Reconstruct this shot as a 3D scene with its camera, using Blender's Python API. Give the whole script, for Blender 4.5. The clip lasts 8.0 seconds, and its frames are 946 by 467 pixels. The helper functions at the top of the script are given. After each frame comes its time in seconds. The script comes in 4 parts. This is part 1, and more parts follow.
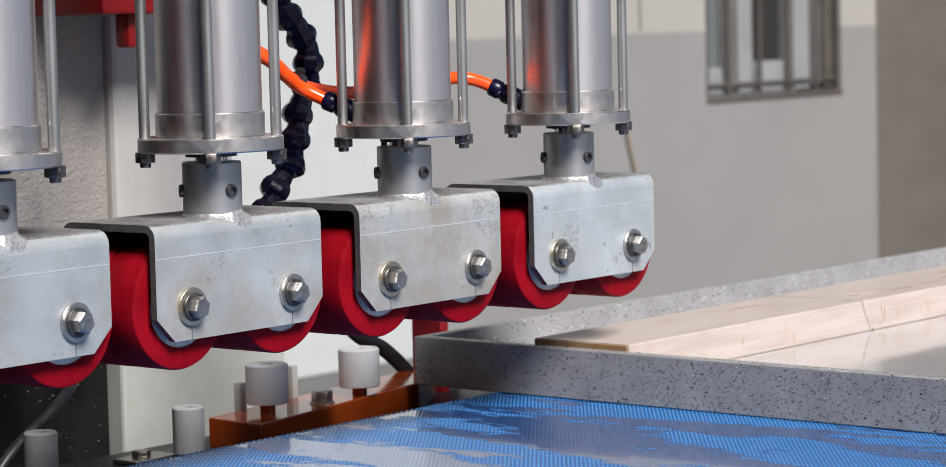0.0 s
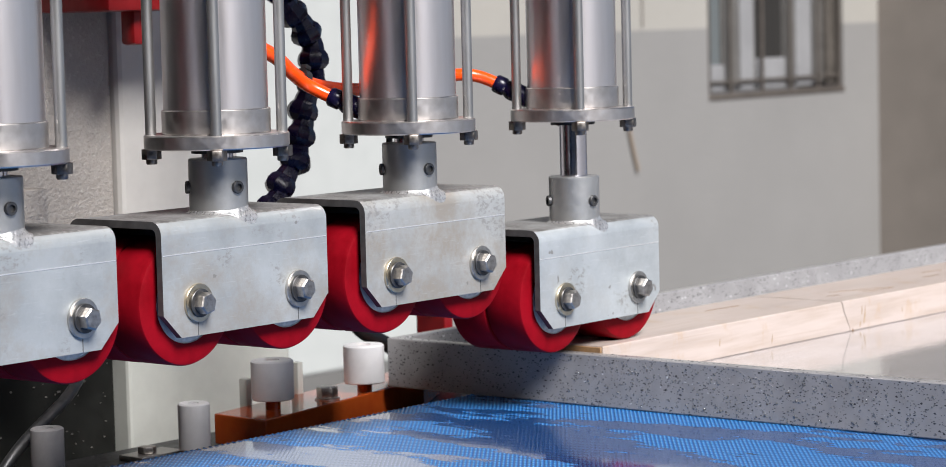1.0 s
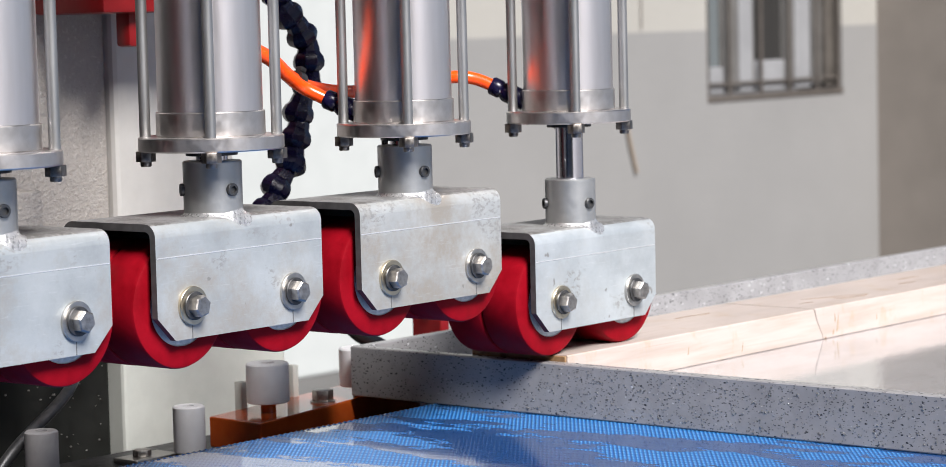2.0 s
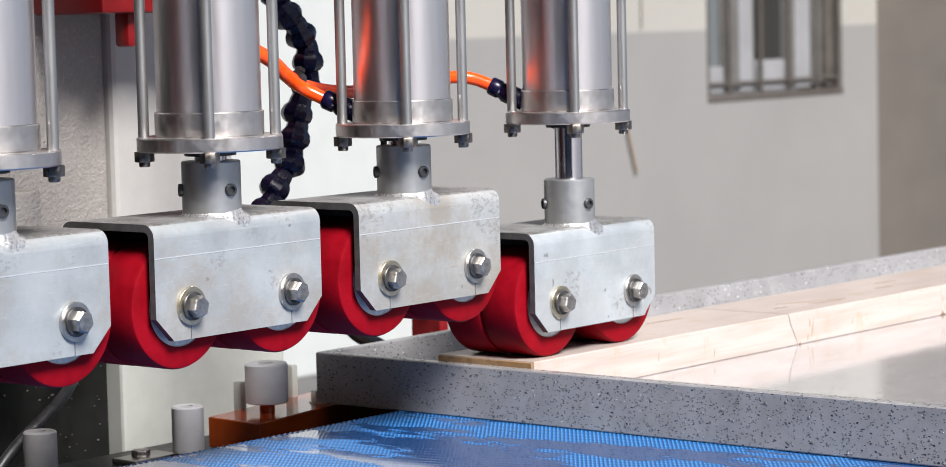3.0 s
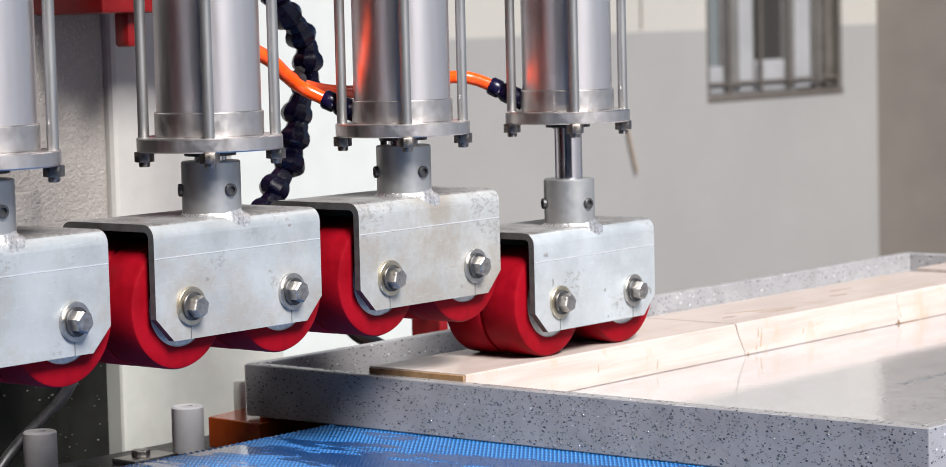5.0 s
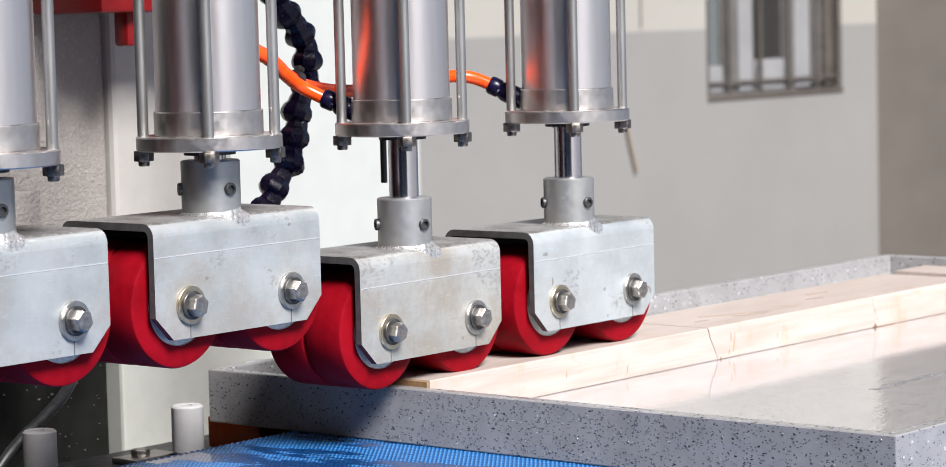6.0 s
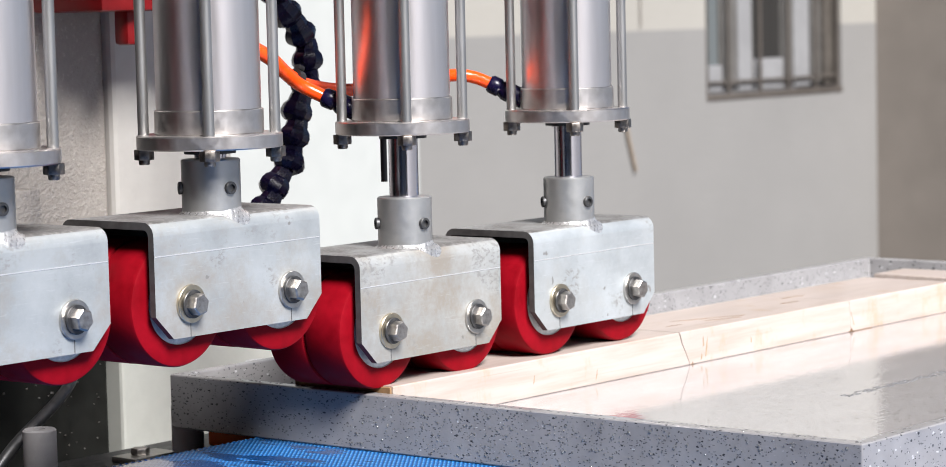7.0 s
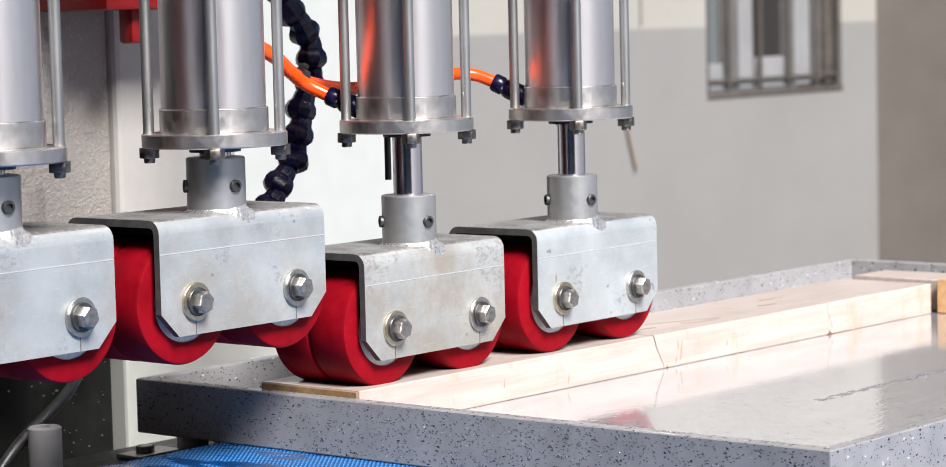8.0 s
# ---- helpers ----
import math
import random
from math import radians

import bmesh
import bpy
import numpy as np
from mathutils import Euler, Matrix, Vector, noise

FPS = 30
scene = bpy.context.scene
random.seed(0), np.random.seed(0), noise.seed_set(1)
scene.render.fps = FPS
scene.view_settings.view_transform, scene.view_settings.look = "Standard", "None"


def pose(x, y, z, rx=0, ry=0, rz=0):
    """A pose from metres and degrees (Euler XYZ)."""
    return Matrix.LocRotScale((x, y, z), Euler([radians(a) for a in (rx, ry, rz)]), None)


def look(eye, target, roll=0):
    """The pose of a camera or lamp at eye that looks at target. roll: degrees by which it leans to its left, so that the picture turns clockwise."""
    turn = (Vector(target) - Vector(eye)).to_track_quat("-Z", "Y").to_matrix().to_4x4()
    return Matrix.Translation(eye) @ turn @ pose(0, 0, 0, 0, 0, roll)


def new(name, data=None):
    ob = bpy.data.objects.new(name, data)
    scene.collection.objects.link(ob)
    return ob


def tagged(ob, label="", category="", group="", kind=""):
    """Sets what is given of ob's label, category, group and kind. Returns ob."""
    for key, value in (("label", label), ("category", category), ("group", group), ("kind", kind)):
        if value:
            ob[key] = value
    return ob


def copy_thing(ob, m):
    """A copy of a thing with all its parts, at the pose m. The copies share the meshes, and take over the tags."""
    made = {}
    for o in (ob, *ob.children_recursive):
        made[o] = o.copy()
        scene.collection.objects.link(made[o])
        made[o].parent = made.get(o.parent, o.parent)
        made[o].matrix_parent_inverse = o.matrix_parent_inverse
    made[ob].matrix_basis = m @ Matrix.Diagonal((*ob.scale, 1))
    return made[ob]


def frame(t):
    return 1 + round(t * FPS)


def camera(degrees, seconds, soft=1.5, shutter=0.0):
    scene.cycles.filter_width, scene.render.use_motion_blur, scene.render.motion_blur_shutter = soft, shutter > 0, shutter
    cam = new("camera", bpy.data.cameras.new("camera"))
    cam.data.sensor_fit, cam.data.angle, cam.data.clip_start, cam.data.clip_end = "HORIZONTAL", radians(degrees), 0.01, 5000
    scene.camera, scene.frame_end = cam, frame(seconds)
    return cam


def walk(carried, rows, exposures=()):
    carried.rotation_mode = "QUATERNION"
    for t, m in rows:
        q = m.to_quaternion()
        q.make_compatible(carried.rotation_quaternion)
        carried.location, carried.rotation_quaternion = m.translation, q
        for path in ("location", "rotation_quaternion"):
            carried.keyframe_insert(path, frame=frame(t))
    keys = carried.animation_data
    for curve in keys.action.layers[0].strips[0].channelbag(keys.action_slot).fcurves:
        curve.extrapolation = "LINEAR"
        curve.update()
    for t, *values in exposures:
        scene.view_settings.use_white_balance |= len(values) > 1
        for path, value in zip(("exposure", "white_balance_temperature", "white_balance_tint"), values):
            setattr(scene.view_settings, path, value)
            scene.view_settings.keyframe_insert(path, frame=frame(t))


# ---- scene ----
cam = camera(20.385, 8.0, soft=0.5, shutter=0.5)
cam.data.dof.use_dof = True
cam.data.dof.focus_distance = 2.15
cam.data.dof.aperture_fstop = 15.0


def cam_pose(x, y, z, azimuth, tilt, lean):
    a, b = radians(azimuth), radians(tilt)
    way = Vector((math.cos(a) * math.cos(b), math.sin(a) * math.cos(b), math.sin(b)))
    return look(Vector((x, y, z)), Vector((x, y, z)) + way, -lean)


PATH = [
    (0.0, -1.501, -1.5228, 0.3252, 39.767, -4.785, 1.357),
    (0.5, -1.5027, -1.5246, 0.3244, 39.774, -4.775, 1.418),
    (1.0, -1.5079, -1.5247, 0.3248, 39.805, -4.841, 1.4),
    (1.5, -1.5044, -1.5238, 0.3248, 39.793, -4.804, 1.386),
    (3.0, -1.4989, -1.5231, 0.3255, 39.796, -4.812, 1.35),
    (3.5, -1.4991, -1.5233, 0.3255, 39.797, -4.811, 1.355),
    (4.0, -1.4989, -1.5231, 0.3255, 39.796, -4.812, 1.35),
    (4.5, -1.4991, -1.5233, 0.3255, 39.797, -4.811, 1.355),
    (6.0, -1.499, -1.5237, 0.3249, 39.794, -4.819, 1.401),
    (6.5, -1.501, -1.5247, 0.3245, 39.794, -4.822, 1.401),
    (7.0, -1.4999, -1.5231, 0.325, 39.771, -4.841, 1.342),
    (7.5, -1.5011, -1.523, 0.3253, 39.774, -4.865, 1.372),
    (8.0, -1.5071, -1.5245, 0.3251, 39.77, -4.873, 1.363),
]
walk(cam, [(r[0], cam_pose(*r[1:])) for r in PATH],
     exposures=[(0.0, 0.56), (0.6, 0.56), (1.5, 0.82), (3.0, 0.90), (6.0, 0.95), (8.0, 0.97)])

# ---- light ----
SUN_AZ, SUN_EL = radians(-112), radians(43)
world = bpy.data.worlds.new("sky")
scene.world = world
world.use_nodes = True
wn = world.node_tree
wn.nodes.clear()
sky = wn.nodes.new("ShaderNodeTexSky")
sky.sky_type = "NISHITA"
sky.sun_disc = False
sky.sun_elevation = SUN_EL
sky.sun_rotation = math.pi / 2 - SUN_AZ
sky.air_density, sky.dust_density = 0.6, 1.0
wbg = wn.nodes.new("ShaderNodeBackground")
wbg.inputs["Strength"].default_value = 0.05
wout = wn.nodes.new("ShaderNodeOutputWorld")
wn.links.new(sky.outputs["Color"], wbg.inputs["Color"])
wn.links.new(wbg.outputs["Background"], wout.inputs["Surface"])

sun_data = bpy.data.lights.new("sun", "SUN")
sun_data.energy = 4.6
sun_data.angle = radians(22)
sun_data.color = (1.0, 0.975, 0.965)
sun = new("sun", sun_data)
toward = Vector((math.cos(SUN_AZ) * math.cos(SUN_EL), math.sin(SUN_AZ) * math.cos(SUN_EL), math.sin(SUN_EL)))
sun.matrix_world = look(toward * 20, (0, 0, 0))


# ---- materials ----
def ramp(nt, src, stops):
    n = nt.nodes.new("ShaderNodeValToRGB")
    while len(n.color_ramp.elements) < len(stops):
        n.color_ramp.elements.new(0.5)
    for e, (p, c) in zip(n.color_ramp.elements, stops):
        e.position, e.color = p, (*c, 1)
    nt.links.new(src, n.inputs["Fac"])
    return n.outputs["Color"]


def noise_tex(nt, co, scale, detail=6, rough=0.6):
    n = nt.nodes.new("ShaderNodeTexNoise")
    n.inputs["Scale"].default_value, n.inputs["Detail"].default_value = scale, detail
    n.inputs["Roughness"].default_value = rough
    nt.links.new(co, n.inputs["Vector"])
    return n.outputs["Fac"]


def mixed(nt, fac, a, b, mode="MIX"):
    n = nt.nodes.new("ShaderNodeMix")
    n.data_type, n.blend_type = "RGBA", mode
    for sock, v in ((n.inputs["Factor"], fac), (n.inputs["A"], a), (n.inputs["B"], b)):
        if isinstance(v, bpy.types.NodeSocket):
            nt.links.new(v, sock)
        elif isinstance(v, (int, float)):
            sock.default_value = v
        else:
            sock.default_value = (*v, 1)
    return n.outputs["Result"]


def span(nt, src, lo, hi, frm=0.3, to=0.7):
    n = nt.nodes.new("ShaderNodeMapRange")
    n.inputs["From Min"].default_value, n.inputs["From Max"].default_value = frm, to
    n.inputs["To Min"].default_value, n.inputs["To Max"].default_value = lo, hi
    nt.links.new(src, n.inputs["Value"])
    return n.outputs["Result"]


def scaled(nt, co, s):
    n = nt.nodes.new("ShaderNodeMapping")
    n.inputs["Scale"].default_value = s
    nt.links.new(co, n.inputs["Vector"])
    return n.outputs["Vector"]


def bumped(nt, bsdf, height, strength, distance):
    n = nt.nodes.new("ShaderNodeBump")
    n.inputs["Strength"].default_value, n.inputs["Distance"].default_value = strength, distance
    nt.links.new(height, n.inputs["Height"])
    nt.links.new(n.outputs["Normal"], bsdf.inputs["Normal"])


def base_mat(name):
    m = bpy.data.materials.new(name)
    m.use_nodes = True
    nt = m.node_tree
    bsdf = nt.nodes["Principled BSDF"]
    co = nt.nodes.new("ShaderNodeTexCoord").outputs["Object"]
    return m, nt, bsdf, co


def worn(name, dark, light, rough=(0.4, 0.6), metal=0.0, fine=60, coarse=9, bump=0.1, dist=0.001, stretch=(1, 1, 1), spec=0.5):
    """Two-scale variation of colour and gloss with a fine relief."""
    m, nt, bsdf, co = base_mat(name)
    co = scaled(nt, co, stretch)
    a, b = noise_tex(nt, co, coarse), noise_tex(nt, co, fine, 8)
    mid = mixed(nt, 0.5, span(nt, a, 0, 1), span(nt, b, 0, 1))
    col = ramp(nt, mid, [(0.15, dark), (0.85, light)])
    nt.links.new(col, bsdf.inputs["Base Color"])
    nt.links.new(span(nt, b, rough[0], rough[1]), bsdf.inputs["Roughness"])
    bsdf.inputs["Metallic"].default_value = metal
    bsdf.inputs["Specular IOR Level"].default_value = spec
    if bump:
        bumped(nt, bsdf, b, bump, dist)
    return m


M_ALU = worn("brushed_aluminium", (0.76, 0.715, 0.72), (0.86, 0.815, 0.82), (0.29, 0.36), 1.0, 90, 6, 0.012, 0.0003, (1, 1, 0.1))
M_CAP = worn("cast_aluminium", (0.55, 0.515, 0.50), (0.70, 0.665, 0.645), (0.28, 0.42), 1.0, 120, 14, 0.08)
M_STEEL = worn("plated_steel", (0.38, 0.37, 0.355), (0.58, 0.56, 0.53), (0.34, 0.5), 1.0, 150, 20, 0.1)
M_TIE = worn("drawn_steel", (0.31, 0.31, 0.305), (0.40, 0.395, 0.39), (0.36, 0.48), 0.9, 150, 20, 0.05, 0.0005, (1, 1, 0.1))
M_COLLAR = worn("galvanised_tube", (0.375, 0.38, 0.38), (0.43, 0.43, 0.425), (0.34, 0.46), 0.75, 160, 70, 0.10)
M_NUT = worn("dull_nut_steel", (0.12, 0.105, 0.095), (0.30, 0.275, 0.25), (0.3, 0.48), 1.0, 260, 60, 0.2, 0.0005)
M_DARKSTEEL = worn("dark_steel", (0.05, 0.05, 0.055), (0.12, 0.12, 0.12), (0.35, 0.6), 0.8, 90, 12, 0.1)
M_CHROME = worn("chromed_rod", (0.56, 0.55, 0.60), (0.68, 0.67, 0.72), (0.16, 0.22), 1.0, 40, 8, 0)
M_BRASS = worn("yellow_zinc", (0.44, 0.38, 0.27), (0.68, 0.61, 0.49), (0.3, 0.45), 1.0, 90, 30, 0.1)
M_BOLT = worn("bolt_steel", (0.28, 0.262, 0.245), (0.56, 0.53, 0.50), (0.34, 0.5), 1.0, 300, 90, 0.3, 0.0006)
M_RED = worn("red_polyurethane", (0.165, 0.0016, 0.0055), (0.265, 0.0030, 0.0105), (0.42, 0.58), 0.0, 70, 14, 0.06, spec=0.07)
M_HUB = worn("wheel_hub", (0.52, 0.51, 0.49), (0.86, 0.85, 0.82), (0.3, 0.5), 0.15, 250, 40, 0.2)
M_NAVY = worn("navy_plastic", (0.004, 0.003, 0.018), (0.007, 0.005, 0.032), (0.20, 0.34), 0.0, 60, 14, 0.05, spec=0.35)
M_BLACK = worn("black_rubber", (0.008, 0.008, 0.009), (0.02, 0.02, 0.022), (0.35, 0.55), 0.0, 80, 14, 0.05)
M_NYLON = worn("white_nylon", (0.64, 0.63, 0.64), (0.72, 0.71, 0.72), (0.35, 0.55), 0.0, 90, 16, 0.05)
M_NYLON_SHADED = worn("shaded_nylon", (0.30, 0.29, 0.295), (0.40, 0.385, 0.39), (0.4, 0.6), 0.0, 90, 16, 0.1)
M_NYLON.node_tree.nodes["Principled BSDF"].inputs["Subsurface Weight"].default_value = 0.35
M_NYLON.node_tree.nodes["Principled BSDF"].inputs["Subsurface Radius"].default_value = (0.012, 0.012, 0.012)
M_ORANGE = worn("orange_paint", (0.38, 0.055, 0.010), (0.50, 0.095, 0.016), (0.05, 0.16), 0.0, 40, 12, 0.10, 0.0012)
M_HOSE = worn("orange_hose", (0.85, 0.060, 0.004), (0.95, 0.085, 0.006), (0.2, 0.3), 0.0, 60, 10, 0)
# Post and side panel: one paint, its light and shade put into two colours.
M_COLUMN = worn("hammered_beige_shaded", (0.40, 0.365, 0.33), (0.47, 0.43, 0.39), (0.16, 0.30), 0.0, 240, 4, 0.9, 0.003)
M_POST_LIT = worn("beige_paint_lit", (0.56, 0.535, 0.50), (0.62, 0.595, 0.555), (0.35, 0.5), 0.0, 60, 4, 0.05)
M_BASE = worn("grey_green_paint", (0.56, 0.57, 0.525), (0.63, 0.64, 0.59), (0.4, 0.6), 0.0, 60, 5, 0.1)
M_DARKBASE = worn("dark_green_tone", (0.008, 0.0085, 0.0075), (0.017, 0.0175, 0.0155), (0.45, 0.7), 0.0, 60, 5, 0.15, spec=0.25)
M_CONCRETE = worn("concrete", (0.075, 0.072, 0.068), (0.125, 0.12, 0.115), (0.6, 0.9), 0.0, 14, 1.2, 0.2, 0.005)
M_PALE_GROUND = worn("pale_ground_reflector", (0.22, 0.215, 0.21), (0.29, 0.285, 0.28), (0.6, 0.9), 0.0, 10, 0.8, 0.2, 0.004)
M_CEIL = worn("unseen_roof", (0.22, 0.225, 0.23), (0.31, 0.31, 0.315), (0.4, 0.6), 0.3, 10, 1.0, 0.1)
M_WHITE = worn("white_plaster", (0.37, 0.385, 0.375), (0.40, 0.415, 0.405), (0.6, 0.9), 0.0, 12, 1.0, 0.1, 0.003)
M_TAUPE = worn("taupe_plaster", (0.095, 0.088, 0.080), (0.14, 0.13, 0.118), (0.6, 0.9), 0.0, 12, 0.8, 0.15, 0.003)
M_EAST = worn("stained_taupe_plaster", (0.185, 0.163, 0.142), (0.23, 0.203, 0.178), (0.6, 0.9), 0.0, 5, 0.6, 0.15, 0.003)
M_FRAME = worn("white_window_paint", (0.20, 0.20, 0.204), (0.245, 0.245, 0.249), (0.3, 0.5), 0.0, 20, 3, 0)
M_BAR = worn("rusty_bar", (0.085, 0.073, 0.064), (0.145, 0.126, 0.11), (0.5, 0.7), 0.5, 40, 8, 0.1)
M_MULL = worn("weathered_wood_paint", (0.078, 0.074, 0.069), (0.115, 0.109, 0.102), (0.5, 0.7), 0.0, 30, 6, 0.05)
M_JAMB = worn("dark_brown_paint", (0.05, 0.043, 0.036), (0.09, 0.078, 0.066), (0.5, 0.7), 0.0, 30, 6, 0.05)
M_RUST = worn("rust", (0.21, 0.165, 0.125), (0.27, 0.215, 0.165), (0.6, 0.8), 0.0, 40, 8, 0.1)
M_REDPAINT = worn("red_paint", (0.22, 0.005, 0.007), (0.32, 0.008, 0.010), (0.3, 0.5), 0.0, 40, 5, 0.05)
M_WELD = worn("weld_bead", (0.34, 0.335, 0.33), (0.66, 0.655, 0.65), (0.2, 0.42), 0.7, 420, 120, 0.5, 0.0015)
M_SCRIBE = worn("scratched_zinc", (0.78, 0.79, 0.80), (0.88, 0.88, 0.88), (0.3, 0.4), 0.7, 90, 20, 0)
M_FAINT = worn("faded_print", (0.09, 0.09, 0.095), (0.2, 0.2, 0.21), (0.1, 0.3), 0.0, 200, 60, 0)
M_FLECK = worn("dried_splash", (0.16, 0.15, 0.135), (0.30, 0.28, 0.26), (0.3, 0.5), 0.0, 200, 60, 0)
M_ZINC_DARK = worn("cut_edge_and_shade_dark", (0.045, 0.042, 0.042), (0.10, 0.096, 0.094), (0.45, 0.65), 0.3, 120, 20, 0.15)
M_SLIT = worn("dark_line", (0.10, 0.10, 0.10), (0.18, 0.17, 0.17), (0.5, 0.7), 0.3, 90, 20, 0)


def zinc(name, tone, stained):
    """Galvanised plate: pale blue-grey, cloudy, with brown stains and fine scratches."""
    m, nt, bsdf, co = base_mat(name)
    rnd = nt.nodes.new("ShaderNodeObjectInfo").outputs["Random"]
    off = nt.nodes.new("ShaderNodeVectorMath")
    off.operation = "ADD"
    nt.links.new(co, off.inputs[0])
    nt.links.new(rnd, off.inputs[1])
    co = off.outputs[0]
    cloud, fine = noise_tex(nt, co, 14, 9, 0.7), noise_tex(nt, co, 220, 4)
    col = ramp(nt, cloud, [(0.3, (0.30, 0.325, 0.345)), (0.5, (0.39, 0.42, 0.442)), (0.7, (0.455, 0.485, 0.507))])
    col = mixed(nt, 1.0, col, tone, "MULTIPLY")
    stain = span(nt, noise_tex(nt, co, 9, 10, 0.78), 0.0, stained, 0.46, 0.62)
    col = mixed(nt, stain, col, (0.34, 0.31, 0.27))
    patch = span(nt, noise_tex(nt, co, 20, 3), 0.0, 1.0, 0.55, 0.62)
    frost = span(nt, noise_tex(nt, scaled(nt, co, (1, 1, 1.6)), 190, 3, 0.7), 0.0, 0.8, 0.50, 0.60)
    both = nt.nodes.new("ShaderNodeMath")
    both.operation = "MULTIPLY"
    nt.links.new(patch, both.inputs[0])
    nt.links.new(frost, both.inputs[1])
    col = mixed(nt, both.outputs[0], col, (0.285, 0.28, 0.27))
    nick = span(nt, noise_tex(nt, co, 75, 2), 0, 0.8, 0.71, 0.75)
    col = mixed(nt, nick, col, (0.22, 0.21, 0.20))
    scr = span(nt, noise_tex(nt, scaled(nt, co, (18, 60, 240)), 3, 3), 0, 0.14, 0.62, 0.74)
    col = mixed(nt, scr, col, (0.82, 0.83, 0.84))
    nt.links.new(col, bsdf.inputs["Base Color"])
    bsdf.inputs["Metallic"].default_value = 0.4
    nt.links.new(span(nt, cloud, 0.36, 0.58), bsdf.inputs["Roughness"])
    bumped(nt, bsdf, fine, 0.12, 0.0006)
    return m


def dimmed_top_zinc():
    """Galvanised top plate mottled by welding heat, its dimmer light put into the colour."""
    m, nt, bsdf, co = base_mat("mottled_dimmed_zinc_top")
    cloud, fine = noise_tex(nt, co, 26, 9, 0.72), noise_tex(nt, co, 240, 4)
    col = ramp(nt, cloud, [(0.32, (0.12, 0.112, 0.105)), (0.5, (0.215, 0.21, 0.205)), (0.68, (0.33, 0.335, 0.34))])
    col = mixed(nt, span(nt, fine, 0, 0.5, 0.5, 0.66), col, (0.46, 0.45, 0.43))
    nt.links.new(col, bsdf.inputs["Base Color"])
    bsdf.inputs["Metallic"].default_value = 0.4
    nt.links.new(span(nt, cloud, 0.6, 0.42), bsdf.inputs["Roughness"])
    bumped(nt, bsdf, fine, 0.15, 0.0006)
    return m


def stone(name, dim, bright, ripple, gloss, film):
    """Grey composite stone with black and white chips under a wet film."""
    m, nt, bsdf, co = base_mat(name)
    base = ramp(nt, noise_tex(nt, co, 30, 6), [(0.3, dim), (0.7, bright)])
    flat = co

    def chips(scale, keep, size):
        v = nt.nodes.new("ShaderNodeTexVoronoi")
        v.inputs["Scale"].default_value = scale
        wob = nt.nodes.new("ShaderNodeTexNoise")
        wob.inputs["Scale"].default_value = scale * 2.2
        co = scaled(nt, flat, (0.8, 0.7, 1.25))
        nt.links.new(co, wob.inputs["Vector"])
        add = nt.nodes.new("ShaderNodeVectorMath")
        add.operation = "MULTIPLY_ADD"
        nt.links.new(wob.outputs["Color"], add.inputs[0])
        add.inputs[1].default_value = (0.7 / scale,) * 3
        nt.links.new(co, add.inputs[2])
        nt.links.new(add.outputs[0], v.inputs["Vector"])
        sep = nt.nodes.new("ShaderNodeSeparateColor")
        nt.links.new(v.outputs["Color"], sep.inputs["Color"])
        a = span(nt, v.outputs["Distance"], 1, 0, size * 0.75, size)
        b = span(nt, sep.outputs["Red"], 1, 0, keep, keep + 0.01)
        mul = nt.nodes.new("ShaderNodeMath")
        mul.operation = "MULTIPLY"
        nt.links.new(a, mul.inputs[0])
        nt.links.new(b, mul.inputs[1])
        return mul.outputs[0]

    dark, pale, fine = chips(240, 0.24, 0.30), chips(200, 0.10, 0.28), chips(420, 0.28, 0.33)
    col = mixed(nt, dark, base, (0.022, 0.022, 0.025))
    col = mixed(nt, fine, col, (0.05, 0.05, 0.055))
    col = mixed(nt, pale, col, (0.55, 0.55, 0.56))
    nt.links.new(col, bsdf.inputs["Base Color"])
    nt.links.new(span(nt, noise_tex(nt, scaled(nt, co, (3, 14, 14)), 4), gloss[0], gloss[1]), bsdf.inputs["Roughness"])
    bsdf.inputs["Coat Weight"].default_value = film
    bsdf.inputs["Specular IOR Level"].default_value = 0.3
    bsdf.inputs["Coat Roughness"].default_value = 0.03
    bsdf.inputs["Coat IOR"].default_value = 1.7
    add = nt.nodes.new("ShaderNodeMath")
    add.operation = "ADD"
    nt.links.new(noise_tex(nt, co, 140, 3), add.inputs[0])
    nt.links.new(noise_tex(nt, scaled(nt, co, (9, 30, 30)), 4, 3), add.inputs[1])
    n = nt.nodes.new("ShaderNodeBump")
    n.inputs["Strength"].default_value, n.inputs["Distance"].default_value = ripple, 0.0008
    nt.links.new(add.outputs[0], n.inputs["Height"])
    nt.links.new(n.outputs["Normal"], bsdf.inputs["Normal"])
    nt.links.new(n.outputs["Normal"], bsdf.inputs["Coat Normal"])
    return m


